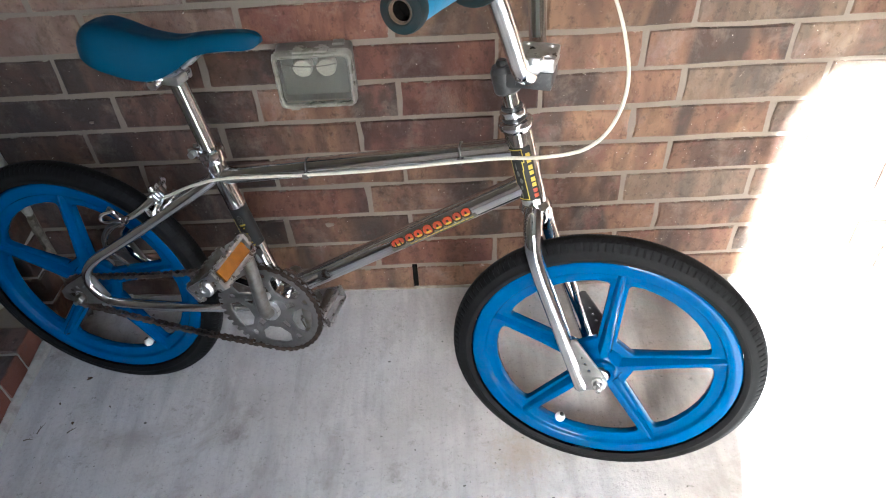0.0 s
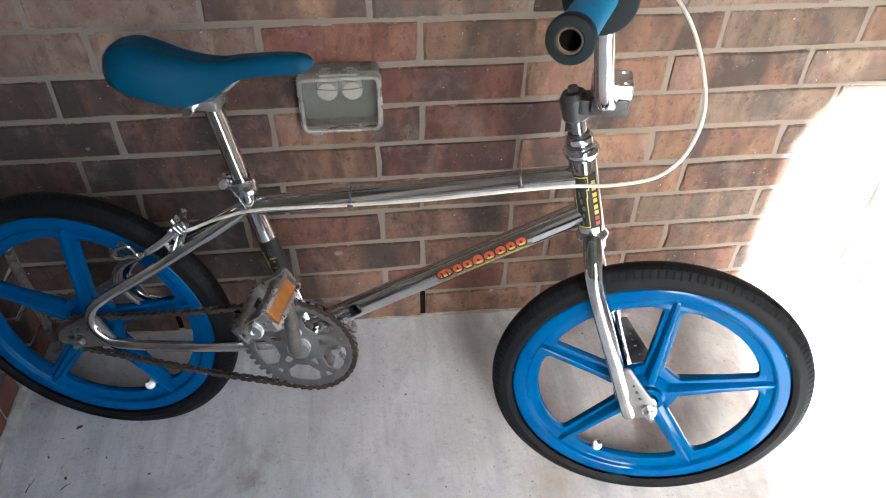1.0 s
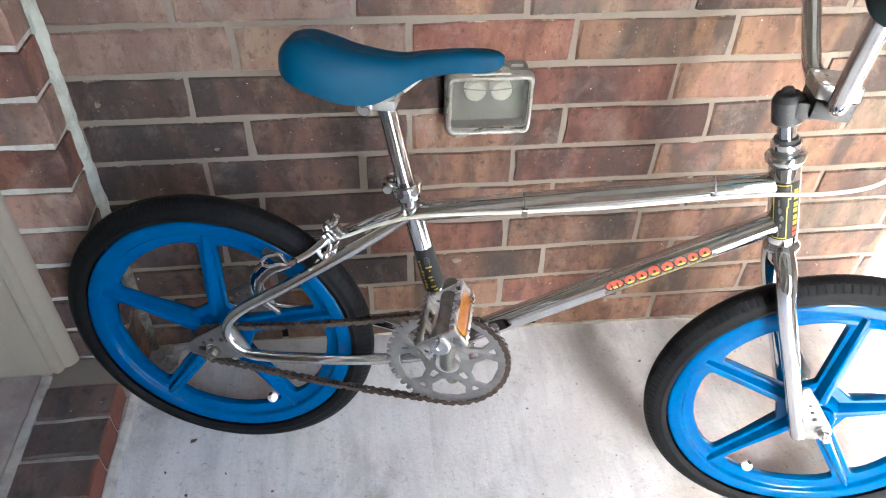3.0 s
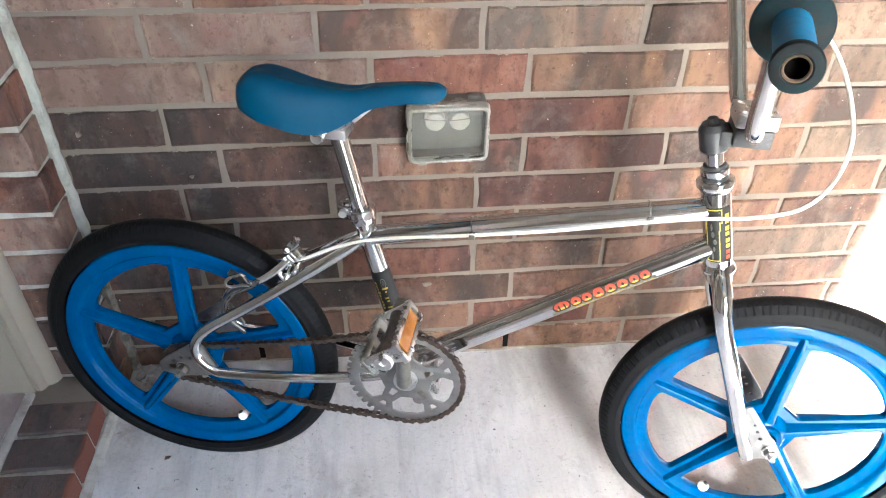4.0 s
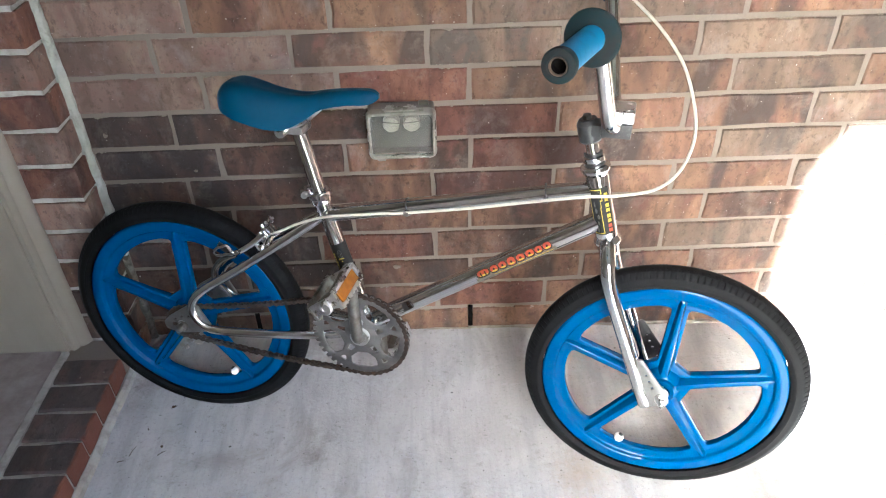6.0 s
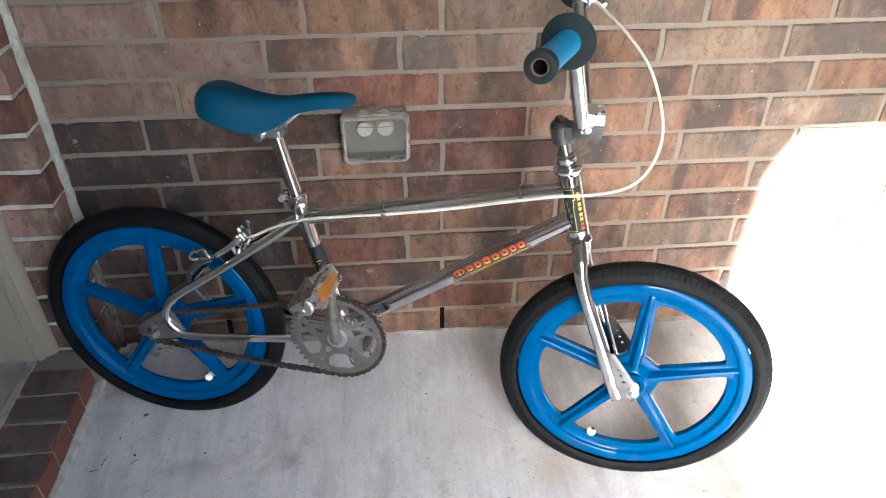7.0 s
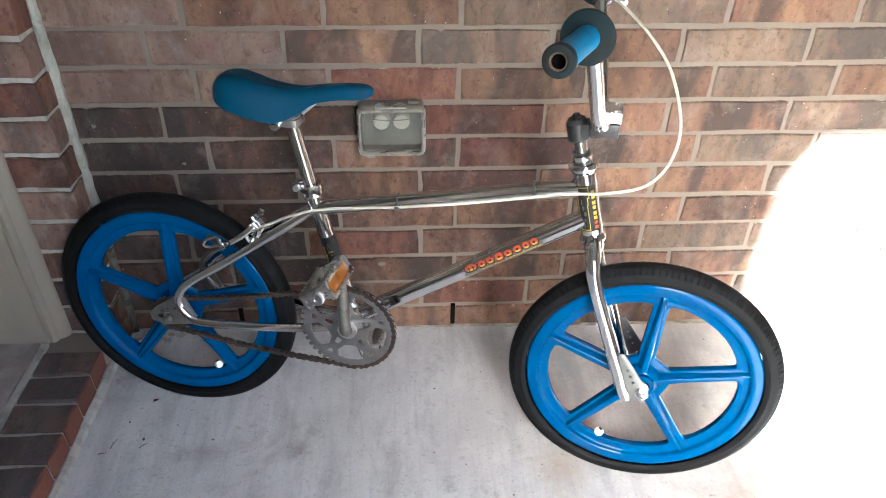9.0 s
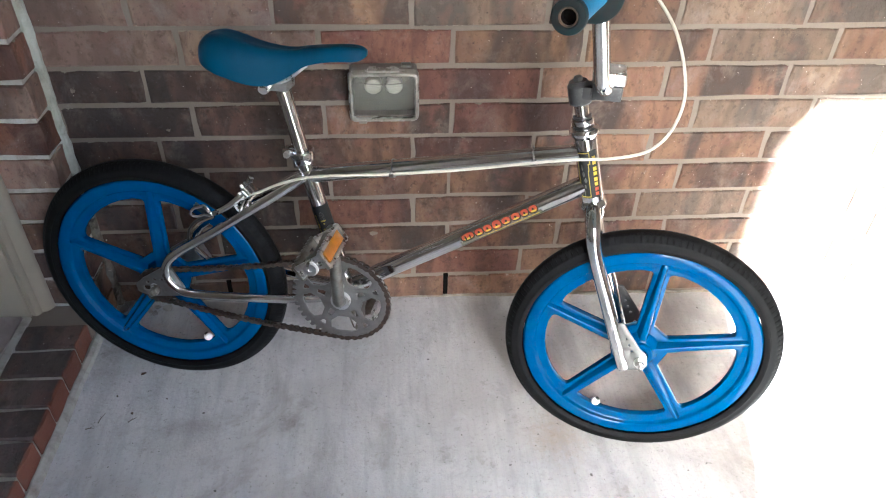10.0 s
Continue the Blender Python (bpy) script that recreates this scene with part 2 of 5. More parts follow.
k = Mat("satin_alloy", (0.235, 0.23, 0.224), 0.36, 1.0)
k.mix(k.ramp(k.noise(45, 5, 0.7), 0.5, 0.75), (0.17, 0.165, 0.157), amount=0.7)
k.mix(k.ramp(k.noise(260, 3, 0.6), 0.66, 0.74), (0.10, 0.08, 0.065), amount=0.6)
k.rough(k.noise(70, 4), 0.35, 0.6)
k.bump(k.noise(400, 3), 0.15, 0.0005)
ALLOY = k.done()

k = Mat("blue_nylon", (0.0, 0.047, 0.142), 0.2, spec=0.15)
k.mix(k.ramp(k.noise(14, 5, 0.65), 0.4, 0.75), (0.0, 0.032, 0.115), amount=0.7)
k.mix(k.ramp(k.noise(330, 3, 0.6), 0.74, 0.78), (0.03, 0.15, 0.28), amount=0.5)
k.rough(k.noise(40, 5, 0.7), 0.05, 0.14)
k.bump(k.noise(120, 4, 0.6), 0.12, 0.0006)
k.bump(k.noise(26, 3, 0.5), 0.12, 0.003)
BLUE = k.done()

k = Mat("saddle_blue", (0.0, 0.037, 0.073), 0.45, spec=0.16)
k.mix(k.ramp(k.noise(18, 5, 0.65), 0.45, 0.75), (0.0, 0.028, 0.057), amount=0.8)
k.mix(k.ramp(k.noise(40, 6, 0.75), 0.62, 0.8), (0.04, 0.05, 0.065), amount=0.5)
k.rough(k.noise(30, 4), 0.42, 0.62)
k.bump(k.noise(500, 3, 0.6), 0.2, 0.0006)
SADDLE = k.done()

k = Mat("grip_blue", (0.002, 0.12, 0.23), 0.6, spec=0.35)
k.mix(k.ramp(k.noise(60, 5, 0.7), 0.5, 0.75), (0.002, 0.06, 0.125), amount=0.7)
k.bump(k.noise(300, 3), 0.2, 0.0006)
GRIP = k.done()

k = Mat("grip_worn", (0.005, 0.014, 0.016), 0.75, spec=0.15)
k.mix(k.ramp(k.noise(45, 5, 0.7), 0.42, 0.62), (0.012, 0.0125, 0.012))
k.bump(k.noise(250, 4), 0.3, 0.0008)
GRIPWORN = k.done()

k = Mat("tyre_rubber", (0.0042, 0.0044, 0.0047), 0.62, spec=0.09)
k.mix(k.ramp(k.noise(20, 5, 0.7), 0.5, 0.78), (0.011, 0.011, 0.011), amount=0.6)
k.bump(k.noise(400, 3), 0.2, 0.0006)
RUBBER = k.done()

k = Mat("chain_steel", (0.055, 0.041, 0.033), 0.5, 0.7)
k.mix(k.ramp(k.noise(90, 5, 0.7), 0.45, 0.7), (0.115, 0.07, 0.05), amount=0.8)
k.mix(k.ramp(k.noise(170, 3, 0.6), 0.55, 0.75), (0.025, 0.022, 0.02), amount=0.8)
CHAIN = k.done()

k = Mat("black_metal", (0.02, 0.02, 0.021), 0.45, 0.0)
k.mix(k.ramp(k.noise(120, 5, 0.7), 0.55, 0.75), (0.07, 0.068, 0.066), amount=0.7)
k.bump(k.noise(300, 3), 0.2, 0.0006)
BLACK = k.done()

k = Mat("cable_white", (0.46, 0.43, 0.36), 0.5)
k.mix(k.ramp(k.noise(40, 4), 0.5, 0.75), (0.33, 0.30, 0.24), amount=0.7)
CABLE = k.done()

k = Mat("white_plastic", (0.78, 0.77, 0.75), 0.4)
k.mix(k.ramp(k.noise(150, 4), 0.55, 0.75), (0.5, 0.48, 0.45), amount=0.5)
WHITE = k.done()

k = Mat("amber_lens", (0.27, 0.098, 0.010), 0.2)
k.mix(k.ramp(k.noise(60, 4), 0.45, 0.7), (0.21, 0.07, 0.008))
k.bump(k.noise(900, 1), 0.5, 0.001)
AMBER = k.done()

k = Mat("decal_red", (0.21, 0.022, 0.008), 0.4)
k.mix(k.ramp(k.noise(120, 4), 0.45, 0.75), (0.33, 0.06, 0.007))
DECALRED = k.done()
k = Mat("decal_yellow", (0.33, 0.25, 0.02), 0.45)
k.mix(k.ramp(k.noise(160, 4, 0.7), 0.55, 0.75), (0.2, 0.15, 0.03), amount=0.7)
DECALYEL = k.done()
k = Mat("decal_black", (0.012, 0.012, 0.012), 0.55, spec=0.25)
k.mix(k.ramp(k.noise(140, 5, 0.7), 0.66, 0.74), (0.16, 0.155, 0.145), amount=0.6)
DECALBLK = k.done()
k = Mat("decal_grey", (0.09, 0.09, 0.085), 0.3, 0.6)
k.mix(k.ramp(k.noise(140, 5, 0.7), 0.55, 0.7), (0.35, 0.34, 0.31), amount=0.7)
DECALGREY = k.done()

k = Mat("clear_plastic", (0.20, 0.19, 0.15), 0.16, spec=0.3)
k.mix(k.ramp(k.noise(18, 4, 0.6), 0.42, 0.66), (0.085, 0.086, 0.07), amount=0.8)
k.b.inputs["Alpha"].default_value = 0.11
k.rough(k.noise(24, 4, 0.6), 0.1, 0.24)
CLEAR = k.done()
k = Mat("frosted_plastic", (0.235, 0.22, 0.188), 0.3)
k.mix(k.ramp(k.noise(60, 5, 0.7), 0.4, 0.75), (0.19, 0.178, 0.15), amount=0.7)
k.b.inputs["Alpha"].default_value = 0.75
k.rough(k.noise(50, 4), 0.2, 0.4)
FROSTED = k.done()
k = Mat("ivory_plastic", (0.33, 0.315, 0.26), 0.4)
k.mix(k.ramp(k.noise(120, 4), 0.45, 0.7), (0.30, 0.285, 0.24))
IVORY = k.done()
k = Mat("grey_plastic", (0.105, 0.102, 0.084), 0.5)
k.mix(k.ramp(k.noise(30, 4), 0.4, 0.7), (0.075, 0.074, 0.062))
GREYPLAST = k.done()
k = Mat("weathered_box", (0.105, 0.095, 0.082), 0.6, spec=0.3)
k.mix(k.ramp(k.noise(35, 5, 0.7), 0.4, 0.7), (0.065, 0.057, 0.048), amount=0.8)
k.bump(k.noise(200, 3), 0.2, 0.0006)
BOXGREY = k.done()

k = Mat("leaf_litter", (0.075, 0.045, 0.025), 0.9)
k.mix(k.ramp(k.noise(200, 3), 0.4, 0.7), (0.03, 0.02, 0.012))
LITTER = k.done()
k = Mat("hole_dark", (0.006, 0.0055, 0.005), 0.95, spec=0.0)
k.bump(k.noise(200, 3), 0.3, 0.001)
HOLE = k.done()

# ---- mesh helpers ----


def link_mesh(name, bm, mat, parent=None, label="", smooth=True, angle=35):
    me = bpy.data.meshes.new(name)
    bmesh.ops.recalc_face_normals(bm, faces=bm.faces)
    bm.to_mesh(me)
    bm.free()
    for m in mat if isinstance(mat, (list, tuple)) else [mat]:
        me.materials.append(m)
    if smooth:
        me.shade_smooth()
        me.set_sharp_from_angle(angle=radians(angle))
    ob = new(name, me)
    ob.parent = parent
    if label:
        ob["label"] = label
    return ob


def part(name, bm, mat, parent, label="", smooth=True, angle=35):
    return link_mesh(name, bm, mat, parent, label, smooth, angle)


def structure(name, bm, mat, label, category):
    return tagged(link_mesh(name, bm, mat, None, "", False), label, category, kind="structure")


def box(bm, lo, hi, m=None, bevel=0.0):
    vs = [bm.verts.new((x, y, z)) for x in (lo[0], hi[0]) for y in (lo[1], hi[1]) for z in (lo[2], hi[2])]
    fs = [bm.faces.new([vs[i] for i in q]) for q in ((0, 1, 3, 2), (4, 6, 7, 5), (0, 4, 5, 1), (2, 3, 7, 6), (0, 2, 6, 4), (1, 5, 7, 3))]
    if bevel:
        es = list({e for f in fs for e in f.edges})
        r = bmesh.ops.bevel(bm, geom=es, offset=bevel, segments=2, affect="EDGES", profile=0.6)
        vs = list({v for f in r["faces"] for v in f.verts} | {v for v in vs if v.is_valid})
    if m is not None:
        bmesh.ops.transform(bm, matrix=m, verts=vs)
    return vs


def smooth_path(pts, n=6):
    """A Catmull-Rom line through pts."""
    p = [Vector(q) for q in pts]
    p = [2 * p[0] - p[1], *p, 2 * p[-1] - p[-2]]
    out = []
    for i in range(1, len(p) - 2):
        a, b, c, d = p[i - 1 : i + 3]
        for j in range(n):
            t = j / n
            out.append(0.5 * (2 * b + (c - a) * t + (2 * a - 5 * b + 4 * c - d) * t * t + (3 * b - a - 3 * c + d) * t**3))
    return out + [p[-2]]


def tube(bm, pts, radius, seg=16, squash=1.0, caps=True):
    """A round tube along pts; radius is a number or a list as long as the first and last of it are spread over the path."""
    pts = [Vector(p) for p in pts]
    n = len(pts)
    rs = [radius] * n if isinstance(radius, (int, float)) else [radius[0] + (radius[1] - radius[0]) * i / (n - 1) for i in range(n)]
    t0 = (pts[1] - pts[0]).normalized()
    side = t0.orthogonal().normalized() if abs(t0.y) > 0.9 else t0.cross(Vector((0, 1, 0))).normalized()
    rings = []
    for i, p in enumerate(pts):
        t = (pts[min(i + 1, n - 1)] - pts[max(i - 1, 0)]).normalized()
        side = (side - t * side.dot(t)).normalized()
        up = t.cross(side)
        rings.append([bm.verts.new(p + rs[i] * (math.cos(a) * side + squash * math.sin(a) * up)) for a in (2 * math.pi * k / seg for k in range(seg))])
    for a, b in zip(rings, rings[1:]):
        for k in range(seg):
            bm.faces.new((a[k], a[(k + 1) % seg], b[(k + 1) % seg], b[k]))
    if caps:
        bm.faces.new(rings[0][::-1])
        bm.faces.new(rings[-1])
    return rings


def lathe(bm, prof, seg=48, m=None, closed=False):
    """Turns (r, y) points round the y axis."""
    rings = []
    for k in range(seg):
        a = 2 * math.pi * k / seg
        rings.append([bm.verts.new((r * math.cos(a), y, r * math.sin(a))) for r, y in prof])
    for k in range(seg):
        a, b = rings[k], rings[(k + 1) % seg]
        for i in range(len(prof) if closed else len(prof) - 1):
            j = (i + 1) % len(prof)
            bm.faces.new((a[i], a[j], b[j], b[i]))
    vs = [v for r in rings for v in r]
    if not closed:
        for i in (0, -1):
            if prof[i][0] > 1e-5:
                bm.faces.new([r[i] for r in rings])
    bmesh.ops.remove_doubles(bm, verts=vs, dist=1e-6)
    vs = [v for v in vs if v.is_valid]
    if m is not None:
        bmesh.ops.transform(bm, matrix=m, verts=vs)
    return vs


def along(a, b):
    """The matrix that lays the y axis of a lathe from a to b."""
    a, b = Vector(a), Vector(b)
    return Matrix.Translation(a) @ (b - a).to_track_quat("Y", "Z").to_matrix().to_4x4()


def turned(bm, a, b, prof, seg=24, closed=False):
    """A lathe from a to b; prof holds (r, share of the way)."""
    d = (Vector(b) - Vector(a)).length
    return lathe(bm, [(r, s * d) for r, s in prof], seg, along(a, b), closed)


def fillet(poly, radii, n=5):
    """Round the corners of a 2D polygon."""
    out = []
    k = len(poly)
    for i in range(k):
        p, a, b = Vector(poly[i]), Vector(poly[i - 1]), Vector(poly[(i + 1) % k])
        r = radii[i] if isinstance(radii, (list, tuple)) else radii
        if r <= 0:
            out.append(p)
            continue
        u, v = (a - p).normalized(), (b - p).normalized()
        half = u.angle(v) / 2
        cut = min(r / math.tan(half), 0.48 * (a - p).length, 0.48 * (b - p).length)
        s, e = p + u * cut, p + v * cut
        for j in range(n + 1):
            t = j / n
            out.append((1 - t) ** 2 * s + 2 * t * (1 - t) * p + t * t * e)
    return out


def circle(cx, cy, r, n=16):
    return [(cx + r * math.cos(2 * math.pi * i / n), cy + r * math.sin(2 * math.pi * i / n)) for i in range(n)]


def plate(outline, holes, thick, bevel, m):
    """A flat plate in the xz plane with holes through it; returns a bmesh moved by m."""
    cu = bpy.data.curves.new("outline", "CURVE")
    cu.dimensions, cu.fill_mode = "2D", "BOTH"
    cu.extrude, cu.bevel_depth, cu.bevel_resolution = thick / 2 - bevel, bevel, 1
    for loop in (outline, *holes):
        sp = cu.splines.new("POLY")
        sp.points.add(len(loop) - 1)
        for q, p in zip(sp.points, loop):
            q.co = (p[0], p[1], 0, 1)
        sp.use_cyclic_u = True
    ob = bpy.data.objects.new("outline", cu)
    me = bpy.data.meshes.new_from_object(ob)
    bm = bmesh.new()
    bm.from_mesh(me)
    bmesh.ops.remove_doubles(bm, verts=bm.verts, dist=1e-6)
    bmesh.ops.transform(bm, matrix=m @ pose(0, 0, 0, 90), verts=bm.verts)
    bpy.data.objects.remove(ob)
    bpy.data.curves.remove(cu)
    bpy.data.meshes.remove(me)
    return bm


# ---- the porch ----
WALL_X, DEPTH = -0.775, 0.072      # the return beside the door, and how far it stands out
PITCH, TOP = 0.0752, 0.72          # courses; a bed joint's height
LENGTH = 0.2545                    # brick and joint
OPEN_X, OPEN_R, OPEN_Z, FRONT, END_X = 0.051, 0.64, 2.427, -2.4, 1.4


def floor_z(x):
    return -0.0245 - 0.022 * x


bm = bmesh.new()
xs, ys = (-1.6, 3.4), (FRONT - 0.3, 0.2)
vs = [bm.verts.new((x, y, floor_z(x) - dz)) for dz in (0.0, 0.12) for x in xs for y in ys]
for q in ((0, 2, 3, 1), (4, 5, 7, 6), (0, 1, 5, 4), (2, 6, 7, 3), (0, 4, 6, 2), (1, 3, 7, 5)):
    bm.faces.new([vs[i] for i in q])
floor = structure("floor", bm, CONCRETE, "grey broom-finished concrete porch slab, stained and dusty", "floor")

bm = bmesh.new()
box(bm, (WALL_X - 0.25, 0.004, -0.3), (3.4, 0.25, 3.1))
wall_back = structure("wall_back", bm, MORTAR, "brown brick porch wall with pale grey mortar joints", "wall")

# the short return beside the door, and the wall past the door
bm = bmesh.new()
box(bm, (WALL_X - 0.25, -DEPTH + 0.005, -0.3), (WALL_X - 0.004, 0.003, 3.1))
wall_left = structure("wall_left", bm, PALEMORTAR, "short brick return beside the door with pale mortar", "wall")
bm = bmesh.new()
box(bm, (WALL_X - 0.25, FRONT + 0.2, -0.3), (WALL_X, -1.16, 3.1))
box(bm, (WALL_X - 0.25, -1.16, 2.2), (WALL_X, -DEPTH, 3.1))
structure("wall_left_far", bm, WALLPLAIN, "brown brick wall round the door opening", "wall")

# unseen front wall added to outline the sunlight; opening's upper corner is cut off
bm = bmesh.new()
loop = [(-1.6, -0.3), (OPEN_X, -0.3), (OPEN_X, OPEN_Z - 0.13), (OPEN_X + 0.02, OPEN_Z - 0.075), (OPEN_X + 0.065, OPEN_Z), (OPEN_R, OPEN_Z), (OPEN_R, -0.3), (3.4, -0.3), (3.4, 3.1), (-1.6, 3.1)]
a = [bm.verts.new((x, FRONT, z)) for x, z in loop]
b = [bm.verts.new((x, FRONT + 0.2, z)) for x, z in loop]
bm.faces.new(a[::-1])
bm.faces.new(b)
for i in range(len(loop)):
    bm.faces.new((a[i - 1], a[i], b[i], b[i - 1]))
structure("wall_front", bm, WALLPLAIN, "unseen front wall added to shape the sunlight through its opening", "wall")
bm = bmesh.new()
box(bm, (-1.62, FRONT, -0.3), (-1.5, 0.2, 3.1))
structure("wall_inside", bm, WALLPLAIN, "plain wall behind the door", "wall")

# unseen ceiling, added to block the sky and keep the ambient light low
bm = bmesh.new()
box(bm, (-1.6, FRONT, 2.6), (3.4, 0.004, 2.75))
structure("ceiling", bm, CEILING, "unseen grey ceiling added to hold back sky light", "ceiling")

bm = bmesh.new()
for x0, x1, y0, y1 in ((-600, 600, -600, 600),):
    vs = [bm.verts.new(p) for p in ((x0, y0, -0.2), (x1, y0, -0.2), (x1, y1, -0.2), (x0, y1, -0.2))]
    bm.faces.new(vs)
structure("ground", bm, LAWN, "green and straw-coloured lawn before the porch", "lawn")

# unseen board wall added at the right end; its tone sets the bounce light
k = Mat("brown_siding", (0.16, 0.125, 0.10), 0.6)
k.mix(k.ramp(k.noise(6, 5), 0.45, 0.7), (0.12, 0.095, 0.075), amount=0.6)
k.bump(k.noise(60, 4), 0.15, 0.001)
SIDING = k.done()
bm = bmesh.new()
box(bm, (END_X, FRONT + 0.2, -0.3), (END_X + 0.15, 0.0, 2.6))
siding = structure("wall_right", bm, SIDING, "unseen brown board wall added to close the right end and set its bounce light", "wall")
for row in range(14):
    bm = bmesh.new()
    z = floor_z(END_X) + 0.002 + 0.18 * row
    vs = [bm.verts.new(p) for y in (FRONT + 0.202, -0.002) for p in ((END_X - 0.003, y, z + 0.179), (END_X - 0.018, y, z), (END_X - 0.003, y, z))]
    for q in ((0, 1, 2), (5, 4, 3), (0, 3, 4, 1), (1, 4, 5, 2), (2, 5, 3, 0)):
        bm.faces.new([vs[t] for t in q])
    part("board", bm, SIDING, siding, "", False)

# brick sill under the door: bed, joint strip, threshold
SILL, SILL_X = 0.052, -0.792
bm = bmesh.new()
box(bm, (-0.925, -1.16, -0.2), (SILL_X - 0.003, -DEPTH, SILL - 0.005))
sill = structure("door_sill", bm, PALEMORTAR, "brick sill course under the door with worn mortar", "sill")
bm = bmesh.new()
box(bm, (-0.922, -0.137, -0.1), (SILL_X + 0.002, -DEPTH - 0.001, SILL - 0.002), bevel=0.003)
part("mortar_cap", bm, MORTAR, sill)
bm = bmesh.new()
tube(bm, [(SILL_X + 0.005 + 0.0008 * math.sin(29 * y), y, floor_z(SILL_X) + 0.001 + 0.0006 * math.sin(41 * y)) for y in [-0.07 - 0.03 * i for i in range(37)]], 0.0125, 8)
part("mortar_bead", bm, PALEMORTAR, sill, "pale mortar bead along the slab")
bm = bmesh.new()
box(bm, (-0.93, -1.16, 0.0), (-0.913, -0.112, SILL + 0.004), bevel=0.003)
part("mortar_strip", bm, PALEMORTAR, sill, "pale mortar strip")
bm = bmesh.new()
box(bm, (-1.25, -1.16, 0.0), (-0.931, -0.112, SILL + 0.006), bevel=0.002)
part("threshold", bm, THRESH, sill, "dusty grey threshold")

# door frame: jamb board and moulding, painted cream
bm = bmesh.new()
box(bm, (-1.22, -0.11, SILL), (-0.914, -DEPTH, 2.2), bevel=0.002)
door_frame = structure("door_frame", bm, TRIM, "cream painted wooden door frame on the brick sill", "door frame")
bm = bmesh.new()
prof = [(-0.914, -0.104), (-0.905, -0.106), (-0.899, -0.1), (-0.897, -0.093), (-0.889, -0.091), (-0.881, -0.084), (-0.877, -0.076), (-0.877, -DEPTH), (-0.914, -DEPTH)]
lo = [bm.verts.new((x, y, SILL - 0.001)) for x, y in prof]
hi = [bm.verts.new((x, y, 2.2)) for x, y in prof]
bm.faces.new(lo[::-1])
bm.faces.new(hi)
for i in range(len(prof)):
    bm.faces.new((lo[i - 1], lo[i], hi[i], hi[i - 1]))
part("brick_moulding", bm, TRIM, door_frame, "", True, 50)
bm = bmesh.new()
box(bm, (-1.20, -1.16, SILL + 0.008), (-1.155, -0.112, 2.2), bevel=0.002)
structure("door_1", bm, TRIM, "closed cream painted house door", "door")

# bead of mortar along the foot of the wall and up the inner corner
bm = bmesh.new()
tube(bm, [(x, 0.002 + 0.0015 * math.sin(31 * x) + 0.0008 * math.sin(83 * x), floor_z(x) - 0.0015 + 0.0015 * math.sin(17 * x) + 0.0009 * math.sin(61 * x)) for x in [WALL_X + 0.0125 * i for i in range(173)]], 0.006, 8)
structure("trim_foot", bm, FOOTMORTAR, "pale mortar bead along the foot of the wall", "mortar")
knocks = random.Random(8)
for low, count, radius, knock, mat, label in (
    (-0.02, 22, 0.0095, 0.0028, DIRTYMORTAR, "dirty crumbling mortar low in the wall's corner"),
    (0.242, 130, 0.0105, 0.0015, SEALANT, "wide pale sealant joint in the wall's corner"),
):
    bm = bmesh.new()
    tube(bm, [(WALL_X + 0.003 + 0.0012 * math.sin(23 * z), -0.004, z) for z in [low + 0.012 * i for i in range(count)]], radius, 10)
    for v in bm.verts:
        v.co += Vector((knocks.uniform(-knock, knock), knocks.uniform(-knock, knock), knocks.uniform(-0.003, 0.003)))
    structure("trim_corner", bm, mat, label, "sealant")


# ---- the bicycle ----
# Its own axes: x forward from the rear axle, y to its left (towards the wall), z up.
BIKE = pose(-0.573, -0.18, 0.225) @ pose(0, 0, 0, 0, 0, -14.2) @ pose(0, 0, 0, 0, 0.6, 0) @ pose(0, 0, 0, -6, 0, 0)
bike = new("bicycle")
bike.matrix_world = BIKE
tagged(bike, "chromed old BMX bicycle with blue mag wheels leaning on the wall", "bicycle")

# steering axis and turn of the front end
HEAD_T, HEAD_B = Vector((0.7535, 0, 0.381)), Vector((0.7835, 0, 0.271))
AXIS = (HEAD_T - HEAD_B).normalized()
STEER = Matrix.Translation(HEAD_B) @ Matrix.Rotation(radians(-2.3), 4, AXIS) @ Matrix.Translation(-HEAD_B)
FRONT_AXLE = Vector((0.913, 0, -0.003))
BB = Vector((0.365, 0, 0.030))
RING, COG, LINE = 0.0889, 0.0325, -0.046


def steered(bm):
    bmesh.ops.transform(bm, matrix=STEER, verts=bm.verts)
    return bm


# -- wheels --
RIM_R, TYRE_R, TYRE_W = 0.2093, 0.2433, 0.0215


RIM_PROF = [(0.1735, 0.0058), (0.1765, 0.0068), (0.1835, 0.0073), (0.1858, 0.0090), (0.1868, 0.0125), (0.1885, 0.0143), (0.1915, 0.0149), (0.2045, 0.0152), (0.2072, 0.0146), (RIM_R, 0.0122)]


